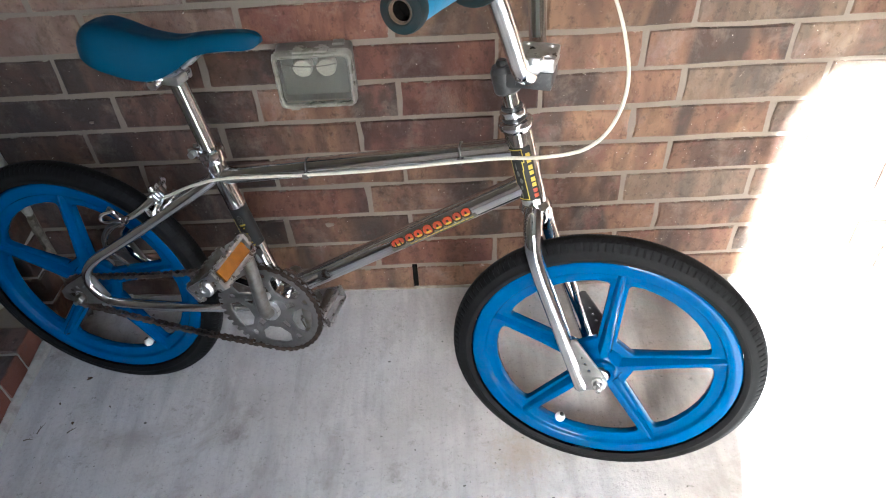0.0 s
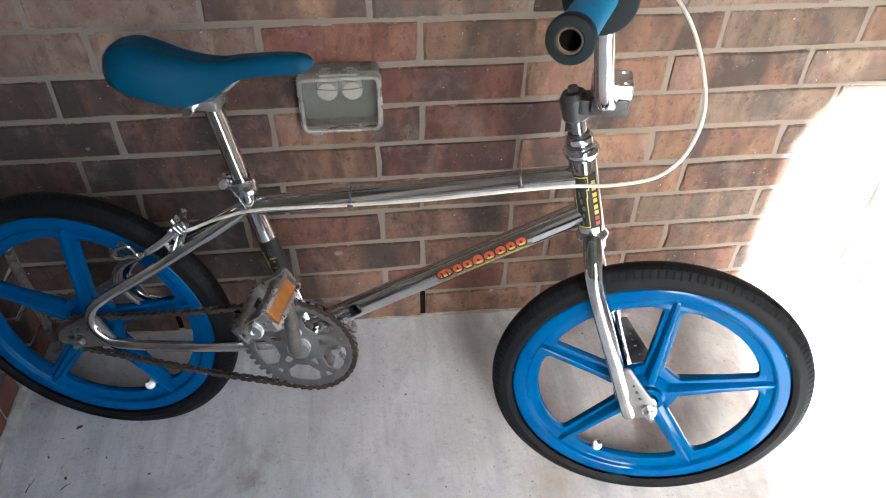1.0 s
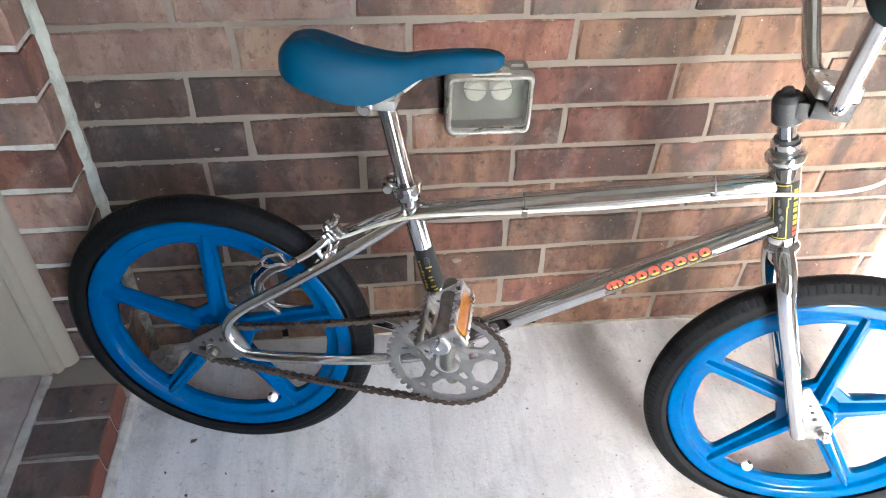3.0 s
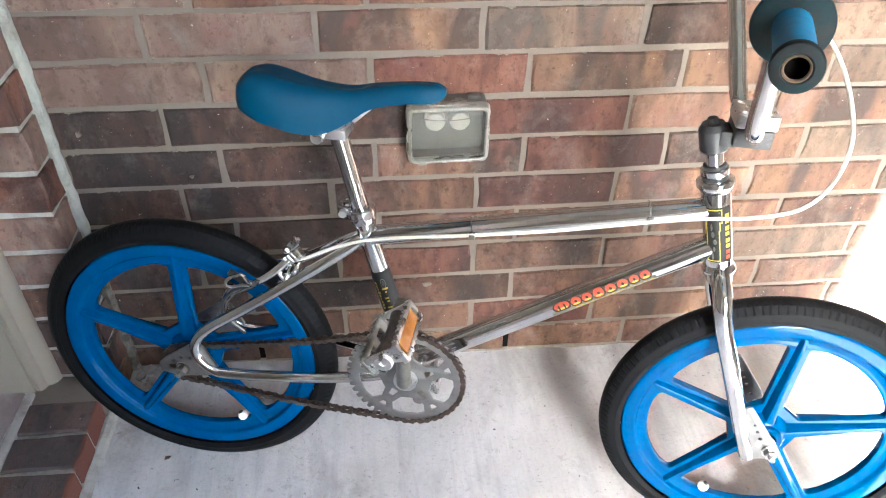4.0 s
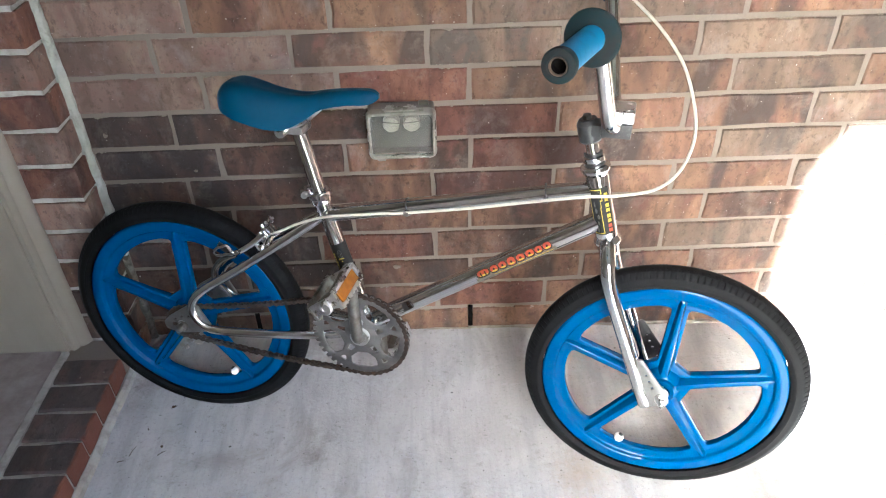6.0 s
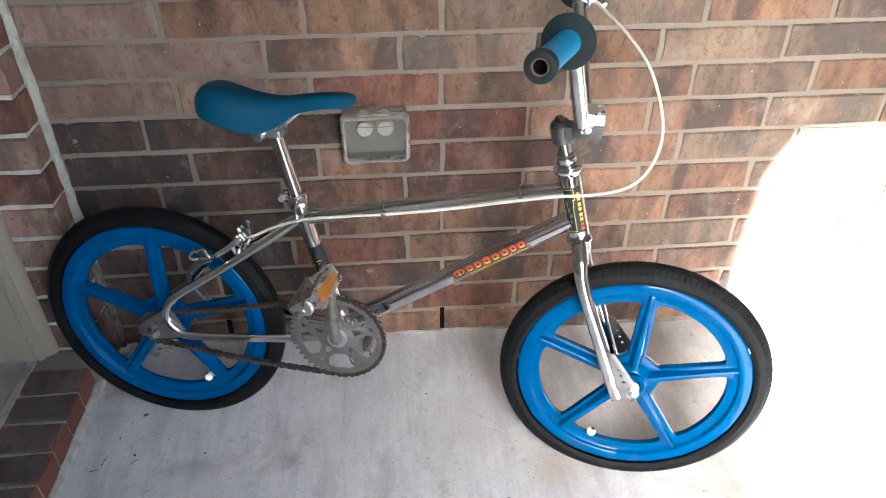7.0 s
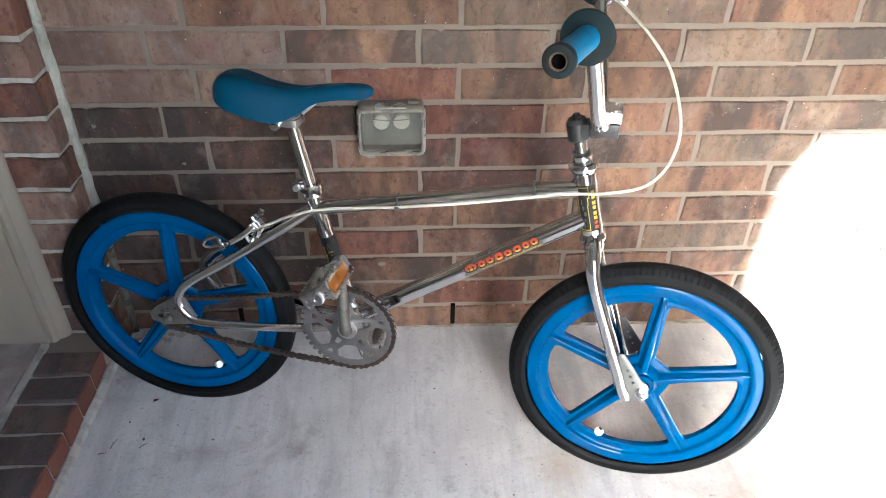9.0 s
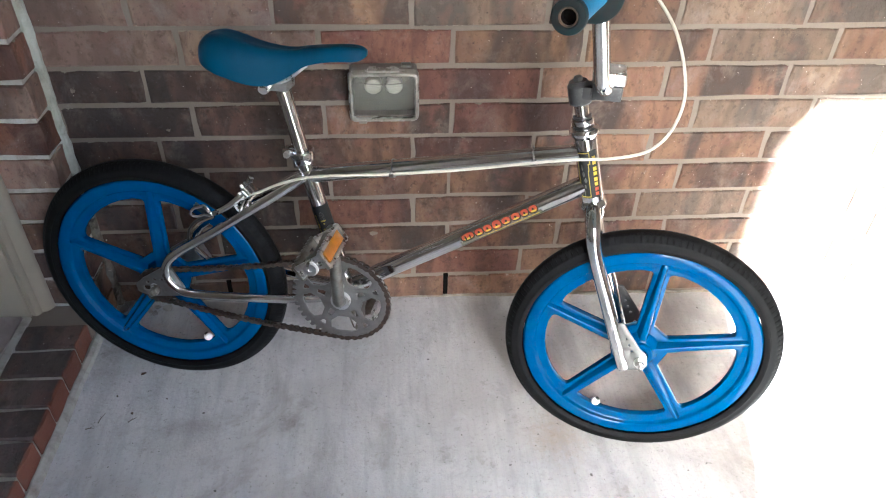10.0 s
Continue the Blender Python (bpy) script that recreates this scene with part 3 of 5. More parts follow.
def mag_body():
    """Five-spoked moulded wheel: web with rounded openings, rim, ribs."""
    holes = []
    for i in range(5):
        a0 = radians(90 + 72 * i)
        a1 = a0 + radians(72)
        mid = (a0 + a1) / 2
        u0, u1 = Vector((math.cos(a0), math.sin(a0))), Vector((math.cos(a1), math.sin(a1)))
        n0, n1 = Vector((-u0.y, u0.x)), Vector((u1.y, -u1.x))
        inner0, outer0 = u0 * 0.050 + n0 * 0.0125, u0 * 0.1685 + n0 * 0.0112
        inner1, outer1 = u1 * 0.050 + n1 * 0.0125, u1 * 0.1685 + n1 * 0.0112
        m0 = math.atan2(outer0.y, outer0.x)
        m1 = math.atan2(outer1.y, outer1.x)
        if m1 < m0:
            m1 += 2 * math.pi
        arc = [Vector((0.1712 * math.cos(m0 + (m1 - m0) * j / 8), 0.1712 * math.sin(m0 + (m1 - m0) * j / 8))) for j in range(1, 8)]
        poly = [inner0, outer0, *arc, outer1, inner1]
        cut = [0.009, 0.03, *[0] * len(arc), 0.03, 0.009]
        holes.append(fillet([tuple(p) for p in poly], cut, 6))
    bm = plate(circle(0, 0, 0.185, 120), holes, 0.013, 0.0025, Matrix())
    lathe(bm, RIM_PROF + [(r, -y) for r, y in RIM_PROF[::-1]], 120, closed=True)
    lathe(bm, [(0.0225, -0.031), (0.0245, -0.029), (0.0245, -0.022), (0.031, -0.019), (0.036, -0.008), (0.036, 0.008), (0.031, 0.019), (0.0245, 0.022), (0.0245, 0.029), (0.0225, 0.031), (0.016, 0.031), (0.016, -0.031)], 40, closed=True)
    return bm


def spoke_body(i):
    """The raised ridge of one spoke, on both faces of the web, running out at the rim."""
    bm = bmesh.new()
    turn = Matrix.Rotation(-radians(90 + 72 * i), 4, "Y")
    rows = []
    for r, w, h in ((0.018, 0.0100, 0.0215), (0.05, 0.0080, 0.0195), (0.12, 0.0056, 0.0158), (0.172, 0.0045, 0.0140), (0.1835, 0.0042, 0.0136), (0.1862, 0.0034, 0.0120)):
        side = [(-w - 0.0035, 0.004), (-w + 0.0004, h * 0.6 + 0.002), (-w * 0.62, h - 0.0006), (-w * 0.42, h), (w * 0.42, h), (w * 0.62, h - 0.0006), (w - 0.0004, h * 0.6 + 0.002), (w + 0.0035, 0.004)]
        rows.append([bm.verts.new(turn @ Vector((r, y, v))) for v, y in side + [(v, -y) for v, y in side[::-1]]])
    for p, q in zip(rows, rows[1:]):
        for j in range(len(p)):
            bm.faces.new((p[j - 1], p[j], q[j], q[j - 1]))
    bm.faces.new(rows[-1])
    bm.faces.new(rows[0][::-1])
    bmesh.ops.recalc_face_normals(bm, faces=bm.faces)
    return bm


def tyre_body(slot):
    """Round section: sidewall rings, slots cut across both shoulders, a ribbed crown."""
    bm = bmesh.new()
    seg, half = 840, 0.0200
    angles = [-122, -112, -104, -98, -92, -78, -66, -62, -46, -34, -30, -14, -11, 0, 11, 14, 30, 34, 46, 62, 66, 78, 92, 98, 104, 112, 122]
    rings = []
    for s in range(seg):
        a = 2 * math.pi * s / seg
        ring = []
        for b in angles:
            rad = TYRE_W
            m = abs(b)
            if m in (98, 104):
                rad += 0.0011
            if m == 92:
                rad -= 0.0006
            if s % 6 == 0 and m in (34, 46, 62):
                rad -= slot
            if s % 6 == 3 and m == 14:
                rad -= 0.0016
            if m in (30, 66):
                rad += 0.0003
            r = TYRE_R - TYRE_W + rad * math.cos(radians(b))
            y = half / TYRE_W * rad * math.sin(radians(b))
            ring.append(bm.verts.new((r * math.cos(a), y, r * math.sin(a))))
        rings.append(ring)
    for s in range(seg):
        p, q = rings[s], rings[(s + 1) % seg]
        for j in range(len(angles) - 1):
            bm.faces.new((p[j], p[j + 1], q[j + 1], q[j]))
    return bm


def wheel(name, m, valve, label, slot):
    body = part(name, mag_body(), BLUE, bike, label, True, 42)
    body.matrix_basis = m
    for i in range(5):
        part("spoke", spoke_body(i), BLUE, body, "", True, 28)
    part("tyre", tyre_body(slot), RUBBER, body, "black rubber tyre with grooved shoulders", True, 32)
    bm = bmesh.new()
    u = Vector((math.cos(valve), 0, math.sin(valve)))
    y = Vector((0, -0.006, 0))
    tube(bm, [u * 0.172, u * 0.163 + y * 0.3], [0.0048, 0.004], 12)
    part("valve", bm, BLUE, body)
    bm = bmesh.new()
    c = u * 0.158 + y
    bmesh.ops.create_uvsphere(bm, u_segments=16, v_segments=10, radius=0.0088, matrix=Matrix.Translation(c))
    cap = part("valve_cap", bm, WHITE, body, "white ball valve cap with a dark dot")
    bm = bmesh.new()
    lathe(bm, [(0.0, 0.0095), (0.0025, 0.0092), (0.0042, 0.0082), (0.0044, 0.0070)], 16, Matrix.Translation(c) @ Vector((0, 1, 0)).rotation_difference(-u).to_matrix().to_4x4())
    part("dot", bm, BLACK, cap)
    bm = bmesh.new()
    lathe(bm, [(0.0, -0.05), (0.006, -0.05), (0.006, 0.05), (0.0, 0.05)], 16)
    for s in (-1, 1):
        lathe(bm, [(0.0, s * 0.03), (0.0125, s * 0.03), (0.0135, s * 0.036), (0.009, s * 0.038), (0.009, s * 0.048), (0.0, s * 0.048)], 24)
    part("hub", bm, WORNCHROME, body, "greasy steel hub cones")
    return body


rear = wheel("rear_wheel", Matrix.Translation((0, -0.011, 0.0035)) @ Matrix.Rotation(radians(2.2), 4, "Z") @ Matrix.Rotation(radians(0.4), 4, "X"), radians(-64), "bright blue moulded five-spoke rear wheel", 0.0006)
front_m = STEER @ Matrix.Translation(FRONT_AXLE + Vector((-0.001, -0.007, -0.004))) @ Matrix.Rotation(radians(0.5), 4, "Z") @ Matrix.Rotation(radians(0.9), 4, "X") @ Matrix.Rotation(radians(2.5), 4, "Y")
front = wheel("front_wheel", front_m, radians(253), "bright blue moulded five-spoke front wheel", 0.0013)


def axle_nut(parent, at, s, m=None, metal=WORNCHROME):
    """Washer, hex nut and threaded axle end."""
    bm = bmesh.new()
    x, y, z = at
    turned(bm, (x, y, z), (x, y + s * 0.002, z), [(0.0, 0), (0.0115, 0), (0.0115, 1), (0.0, 1)], 24)
    turned(bm, (x, y + s * 0.002, z), (x, y + s * 0.011, z), [(0.0, 0), (0.0088, 0), (0.0088, 0.85), (0.0075, 1), (0.0, 1)], 6)
    turned(bm, (x, y + s * 0.011, z), (x, y + s * 0.019, z), [(0.0, 0), (0.0046, 0), (0.0046, 0.9), (0.0035, 1), (0.0, 1)], 14)
    if m is not None:
        bmesh.ops.transform(bm, matrix=m, verts=bm.verts)
    part("axle_nut", bm, metal, parent, "", True, 25)


# -- main tubes --
CLUSTER, CLAMP = Vector((0.2985, 0, 0.252)), Vector((0.290, 0, 0.288))
bm = bmesh.new()
tube(bm, [BB, (0.332, 0, 0.135), CLUSTER, CLAMP - Vector((-0.002, 0, 0.008))], 0.0145, 24)
tube(bm, [CLUSTER, (0.75, 0, 0.351)], 0.0145, 24)
tube(bm, [BB + Vector((0.01, 0, 0.006)), (0.768, 0, 0.297)], 0.0162, 24)
turned(bm, HEAD_B, HEAD_T, [(0.0175, 0), (0.0185, 0.03), (0.0182, 0.5), (0.0185, 0.97), (0.0175, 1)], 32)
turned(bm, BB - Vector((0, 0.036, 0)), BB + Vector((0, 0.036, 0)), [(0.022, 0), (0.0235, 0.04), (0.0235, 0.96), (0.022, 1)], 32)
for s in (-1, 1):
    tube(bm, smooth_path([(0.352, s * 0.022, 0.018), (0.30, s * 0.031, 0.009), (0.25, s * 0.0425, 0.008), (0.18, s * 0.054, 0.007), (0.085, s * 0.058, 0.001), (0.053, s * 0.058, 0.006), (0.033, s * 0.058, 0.03), (0.034, s * 0.058, 0.058), (0.058, s * 0.057, 0.088), (0.12, s * 0.05, 0.131), (0.20, s * 0.036, 0.186), (0.27, s * 0.02, 0.236), (0.292, s * 0.012, 0.252)], 6), 0.0088, 16)
bike_frame = part("main_frame", bm, CHROME, bike, "chrome-plated steel frame with light pitting")
bm = bmesh.new()
tube(bm, [(0.165, -0.044, 0.164), (0.165, 0.044, 0.164)], 0.006, 12)
part("stay_bridge", bm, CHROME, bike_frame)
for s in (-1, 1):
    out = fillet([(0.07, -0.004), (0.042, 0.05), (0.026, 0.052), (-0.022, 0.018), (-0.036, 0.004), (-0.034, -0.012), (-0.004, -0.018)], 0.006, 3)
    hol = [circle(0.018, 0.022, 0.0042, 12), circle(0.003, 0.020, 0.0042, 12), circle(-0.011, 0.012, 0.004, 12), fillet([(-0.022, 0.004), (0.008, 0.008), (0.008, -0.006), (-0.022, -0.008)], 0.005, 3)]
    bm = plate(out, hol, 0.0045, 0.0006, pose(0, s * 0.056, 0))
    part("dropout", bm, ALLOY, bike_frame, "drilled steel axle plate", True, 25)
    axle_nut(bike_frame, (0.004, s * 0.059, -0.001), s, None, DIRTYALLOY)
# black wrap on the seat tube, with yellow marks
SEAT_DIR = (CLUSTER - Vector((0.332, 0, 0.135))).normalized()


def wrap_patch(bm, p, d, r, s0, s1, a0, a1, n=10):
    """A curved patch on a tube at p along d: s in metres along it, a in radians round it, 0 facing the bicycle's right, more towards its front or upwards."""
    d = Vector(d).normalized()
    side = (Vector((0, -1, 0)) - d * Vector((0, -1, 0)).dot(d)).normalized()
    up = side.cross(d) if d.z < 0.8 else d.cross(side)
    rows = [[bm.verts.new(Vector(p) + d * s + r * (math.cos(a) * side + math.sin(a) * up)) for a in (a0 + (a1 - a0) * j / n for j in range(n + 1))] for s in (s0, s1)]
    for j in range(n):
        bm.faces.new((rows[0][j], rows[0][j + 1], rows[1][j + 1], rows[1][j]))


def blob_patch(bm, p, d, r, s, a, rs, ra, power=2.0, n=18, hole=0.0):
    """A rounded patch, or a ring where hole is above 0, on a tube."""
    d = Vector(d).normalized()
    side = (Vector((0, -1, 0)) - d * Vector((0, -1, 0)).dot(d)).normalized()
    up = side.cross(d) if d.z < 0.8 else d.cross(side)

    def at(u, v):
        ang = a + v
        return Vector(p) + d * (s + u) + r * (math.cos(ang) * side + math.sin(ang) * up)

    def ring(f):
        out = []
        for i in range(n):
            t = 2 * math.pi * i / n
            c, q = math.cos(t), math.sin(t)
            out.append(bm.verts.new(at(f * rs * math.copysign(abs(c) ** (2 / power), c), f * ra * math.copysign(abs(q) ** (2 / power), q))))
        return out

    outer = ring(1.0)
    if hole:
        inner = ring(hole)
        for i in range(n):
            bm.faces.new((outer[i - 1], outer[i], inner[i], inner[i - 1]))
    else:
        mid = ring(0.5)
        for i in range(n):
            bm.faces.new((outer[i - 1], outer[i], mid[i], mid[i - 1]))
        bm.faces.new(mid)


P0 = Vector((0.332, 0, 0.135))
bm = bmesh.new()
wrap_patch(bm, P0, SEAT_DIR, 0.0149, -0.006, 0.066, -math.pi, math.pi, 28)
seat_decal = part("tube_decal", bm, DECALBLK, bike_frame, "worn black sticker with yellow marks")
bm = bmesh.new()
rng = random.Random(5)
for i in range(9):
    s = 0.0 + 0.0056 * i
    wrap_patch(bm, P0, SEAT_DIR, 0.0152, s, s + 0.0042, -0.62 + rng.uniform(-0.06, 0.06), -0.38 + rng.uniform(-0.08, 0.08), 4)
    if i % 3 != 2:
        wrap_patch(bm, P0, SEAT_DIR, 0.0152, s - 0.004, s - 0.0012, 0.1 + rng.uniform(-0.15, 0.15), 0.45 + rng.uniform(-0.15, 0.15), 4)
part("marks", bm, DECALYEL, seat_decal)
bm = bmesh.new()
blob_patch(bm, P0, SEAT_DIR, 0.0152, 0.046, 0.25, 0.0085, 0.26, 2.0, 18, 0.84)
blob_patch(bm, P0, SEAT_DIR, 0.0152, 0.046, 0.25, 0.0045, 0.12, 1.4, 18, 0.6)
part("emblem", bm, DECALGREY, seat_decal, "silver ring mark")

# head tube sticker
HD = HEAD_T - HEAD_B
bm = bmesh.new()
wrap_patch(bm, HEAD_B, HD, 0.0189, 0.012, 0.094, -0.95, 0.85, 16)
head_decal = part("head_decal", bm, DECALBLK, bike_frame, "worn black sticker with a yellow border on the head tube")
bm = bmesh.new()
for s0, s1, a0, a1 in ((0.014, 0.0155, -0.86, 0.0), (0.0905, 0.092, -0.86, 0.2), (0.014, 0.092, -0.9, -0.83), (0.072, 0.092, 0.14, 0.2), (0.06, 0.0735, -0.0, 0.06), (0.0715, 0.073, 0.0, 0.2), (0.014, 0.061, -0.06, 0.0)):
    wrap_patch(bm, HEAD_B, HD, 0.0192, s0, s1, a0, a1, 8)
for i in range(3):
    q = 0.070 - 0.0185 * i
    for s0, s1 in ((q, q + 0.006), (q + 0.008, q + 0.0145)):
        wrap_patch(bm, HEAD_B, HD, 0.0192, s0, s1, 0.38, 0.70, 4)
part("border", bm, DECALYEL, head_decal)
bm = bmesh.new()
for s0, s1 in ((0.016, 0.022), (0.024, 0.030)):
    wrap_patch(bm, HEAD_B, HD, 0.0192, s0, s1, 0.38, 0.70, 4)
part("marks", bm, DECALRED, head_decal)
bm = bmesh.new()
rng = random.Random(8)
for i in range(5):
    blob_patch(bm, HEAD_B, HD, 0.01905, 0.022 + 0.011 * i, -0.45 + rng.uniform(-0.12, 0.12), 0.0035 + rng.uniform(0, 0.003), 0.06 + rng.uniform(0, 0.12), 1.6)
part("scuff", bm, DECALGREY, head_decal, "scuffed silver patch")

# bright maker's mark on the down tube, as plain rounded shapes
DT0, DT1 = BB + Vector((0.01, 0, 0.006)), Vector((0.768, 0, 0.297))
DTD = DT1 - DT0
DTU = DTD.normalized()
S0 = (Vector((0.567, 0, 0.181)) - DT0).dot(DTU)
bm = bmesh.new()
wrap_patch(bm, DT0, DTU, 0.01635, S0 - 0.004, S0 + 0.151, -0.62, -0.16, 6)
tube_logo = part("tube_logo", bm, DECALGREY, bike_frame, "faded red and yellow sticker on the down tube")
bm = bmesh.new()
red = bmesh.new()
blk = bmesh.new()
rng = random.Random(11)
s = S0
for i, w in enumerate((0.027, 0.017, 0.017, 0.018, 0.018, 0.018, 0.0155, 0.0165)):
    lift = 0.06 * (0.4 if i in (0, 7) else -0.2 if i in (3, 4) else 0.1)
    blob_patch(blk, DT0, DTU, 0.0165, s + w / 2, 0.14 + lift, w * 0.52, 0.46 if i != 3 else 0.56, 2.6)
    blob_patch(red, DT0, DTU, 0.0168, s + w / 2, 0.20 + lift, w * 0.43, 0.36 if i != 3 else 0.45, 2.4)
    blob_patch(bm, DT0, DTU, 0.0170, s + w / 2, -0.03 + lift, w * 0.30, 0.10, 2.2)
    if i == 0:
        for q in (0.34, 0.66):
            blob_patch(blk, DT0, DTU, 0.0172, s + w * q, 0.08 + lift, w * 0.05, 0.26, 2.5)
    else:
        blob_patch(blk, DT0, DTU, 0.0172, s + w / 2, 0.18 + lift, w * 0.12, 0.13, 2.0)
    s += w
for i in range(15):
    q = S0 + 0.03 + i * 0.0078
    wrap_patch(bm, DT0, DTU, 0.0166, q, q + 0.006, -0.56, -0.44, 2)
part("yellow_edge", bm, DECALYEL, tube_logo)
part("red_shape", red, DECALRED, tube_logo)
part("dark_dot", blk, DECALBLK, tube_logo)

# -- saddle, post and clamp --
bm = bmesh.new()
tube(bm, [CLAMP - Vector((-0.01, 0, 0.04)), (0.258, 0, 0.418)], 0.0127, 24)
part("seat_post", bm, CHROME, bike, "polished chrome seat post")
bm = bmesh.new()
d = Vector((-0.25, 0, 0.968))
turned(bm, CLAMP - d * 0.013, CLAMP + d * 0.010, [(0.0145, 0), (0.0185, 0.04), (0.0195, 0.3), (0.0195, 0.5), (0.0215, 0.6), (0.0215, 0.9), (0.0195, 1), (0.0135, 1)], 32)
for s in (-1, 1):
    box(bm, (0.257, s * 0.008 - 0.0035, 0.287), (0.277, s * 0.008 + 0.0035, 0.300), bevel=0.003)
clampo = part("seat_clamp", bm, CHROME, bike, "chrome seat clamp ring")
bm = bmesh.new()
turned(bm, (0.267, -0.020, 0.293), (0.267, 0.020, 0.293), [(0.0, 0), (0.0054, 0), (0.0058, 0.05), (0.0058, 0.16), (0.0032, 0.18), (0.0032, 0.82), (0.0058, 0.84), (0.0058, 1), (0.0, 1)], 16)
part("bolt", bm, WORNCHROME, clampo)
bm = bmesh.new()
turned(bm, (0.303, -0.0235, 0.293), (0.303, -0.012, 0.293), [(0.0, 0), (0.0045, 0), (0.0055, 0.3), (0.0055, 1), (0.0, 1)], 16)
part("bolt", bm, WORNCHROME, clampo)

bm = bmesh.new()
rows = []
SAD = [(0.1325, 0.008, 0.4635, 0.4585), (0.134, 0.019, 0.4685, 0.4545), (0.138, 0.031, 0.476, 0.448), (0.148, 0.040, 0.4845, 0.440), (0.168, 0.0455, 0.4885, 0.432), (0.195, 0.045, 0.4835, 0.424), (0.222, 0.040, 0.477, 0.417), (0.25, 0.033, 0.4735, 0.417), (0.28, 0.0255, 0.4725, 0.431), (0.31, 0.0205, 0.4775, 0.451), (0.35, 0.018, 0.4835, 0.4605), (0.380, 0.016, 0.486, 0.463), (0.395, 0.0125, 0.4845, 0.466), (0.403, 0.006, 0.480, 0.471)]
SAD = [tuple(v) for v in smooth_path(SAD, 5)]
n = 26
for x, w, zt, zb in SAD:
    row = []
    for j in range(n + 1):
        a = math.pi * j / n
        c, q = math.cos(a), math.sin(a)
        y = w * math.copysign(abs(c) ** 0.75, c)
        zz = zb + (zt - zb) * abs(q) ** 0.7
        zz -= 0.0035 * math.exp(-((y / (0.35 * w)) ** 2)) * (1 if 0.15 < x < 0.3 else 0.3)
        row.append(bm.verts.new((x, y, zz)))
    rows.append(row)
for p, q in zip(rows, rows[1:]):
    for j in range(n):
        bm.faces.new((p[j], p[j + 1], q[j + 1], q[j]))
bm.faces.new(rows[0])
bm.faces.new(rows[-1][::-1])
low = [[bm.verts.new((x, s * max(w - 0.004, 0.003), zb + 0.002)) for s in (1, -1)] for x, w, zt, zb in SAD]
for i in range(len(SAD) - 1):
    bm.faces.new((low[i][0], low[i][1], low[i + 1][1], low[i + 1][0]))
    bm.faces.new((rows[i][0], rows[i + 1][0], low[i + 1][0], low[i][0]))
    bm.faces.new((rows[i][-1], low[i][1], low[i + 1][1], rows[i + 1][-1]))
saddle = part("saddle", bm, SADDLE, bike, "faded teal-blue plastic saddle", True, 60)
bm = bmesh.new()
for s in (-1, 1):
    tube(bm, smooth_path([(0.17, s * 0.025, 0.436), (0.2, s * 0.019, 0.42), (0.265, s * 0.018, 0.42), (0.31, s * 0.009, 0.452)], 5), 0.0035, 8)
part("saddle_rail", bm, WORNCHROME, saddle)
bm = bmesh.new()
box(bm, (0.236, -0.020, 0.404), (0.276, 0.020, 0.418), None, 0.003)
turned(bm, (0.240, -0.031, 0.409), (0.240, 0.031, 0.409), [(0.0, 0), (0.008, 0), (0.009, 0.06), (0.009, 0.3), (0.004, 0.3), (0.004, 0.7), (0.009, 0.7), (0.009, 0.94), (0.008, 1), (0.0, 1)], 16)
part("saddle_clamp", bm, WORNCHROME, saddle, "steel saddle clamp and bolt")

# -- headset, fork --
bm = bmesh.new()
turned(bm, HEAD_T - AXIS * 0.002, HEAD_T + AXIS * 0.015, [(0.0, 0), (0.0185, 0), (0.021, 0.25), (0.0235, 0.45), (0.0235, 0.8), (0.020, 1), (0.0, 1)], 32)
headset = part("headset", bm, CHROME, bike, "chrome upper headset cup", True, 50)
bm = bmesh.new()
turned(bm, HEAD_B - AXIS * 0.013, HEAD_B + AXIS * 0.002, [(0.0, 0), (0.0185, 0), (0.022, 0.2), (0.0225, 0.5), (0.020, 0.75), (0.0185, 1), (0.0, 1)], 32)
part("lower_cup", bm, CHROME, headset, "", True, 50)
bm = bmesh.new()
turned(bm, HEAD_T + AXIS * 0.019, HEAD_T + AXIS * 0.030, [(0.0, 0), (0.0165, 0), (0.0175, 0.1), (0.0175, 0.85), (0.0155, 1), (0.0, 1)], 28)
part("lock_nut", bm, CHROME, headset, "", True, 50)
for a, b, r in ((0.014, 0.02, 0.0165), (0.029, 0.0335, 0.0145)):
    bm = bmesh.new()
    turned(bm, HEAD_T + AXIS * a, HEAD_T + AXIS * b, [(0.0, 0), (r, 0), (r * 0.97, 1), (0.0, 1)], 28)
    part("seal_ring", bm, BLACK, headset, "black washer ring")

bm = bmesh.new()
turned(bm, HEAD_B - AXIS * 0.012, HEAD_B - AXIS * 0.034, [(0.0, 0), (0.018, 0), (0.0175, 0.6), (0.013, 1), (0.0, 1)], 24)
for s in (-1, 1):
    p = smooth_path([(0.7855, s * 0.010, 0.262), (0.788, s * 0.028, 0.252), (0.792, s * 0.044, 0.236), (0.797, s * 0.0485, 0.212), (0.808, s * 0.0505, 0.178), (0.83, s * 0.052, 0.122), (0.858, s * 0.053, 0.05), (0.881, s * 0.0535, -0.010), (0.886, s * 0.0535, -0.023)], 5)
    tube(bm, p, [0.0138, 0.0112], 20)
    d = Vector((0.37, 0, -0.93)).normalized()
    turned(bm, p[-1], Vector(p[-1]) + d * 0.007, [(0.0112, 0), (0.0105, 0.4), (0.008, 0.8), (0.005, 1), (0.003, 0.7), (0.0, 0.6)], 20)
fork = part("fork", steered(bm), CHROME, bike, "chrome fork with straight tapered legs")
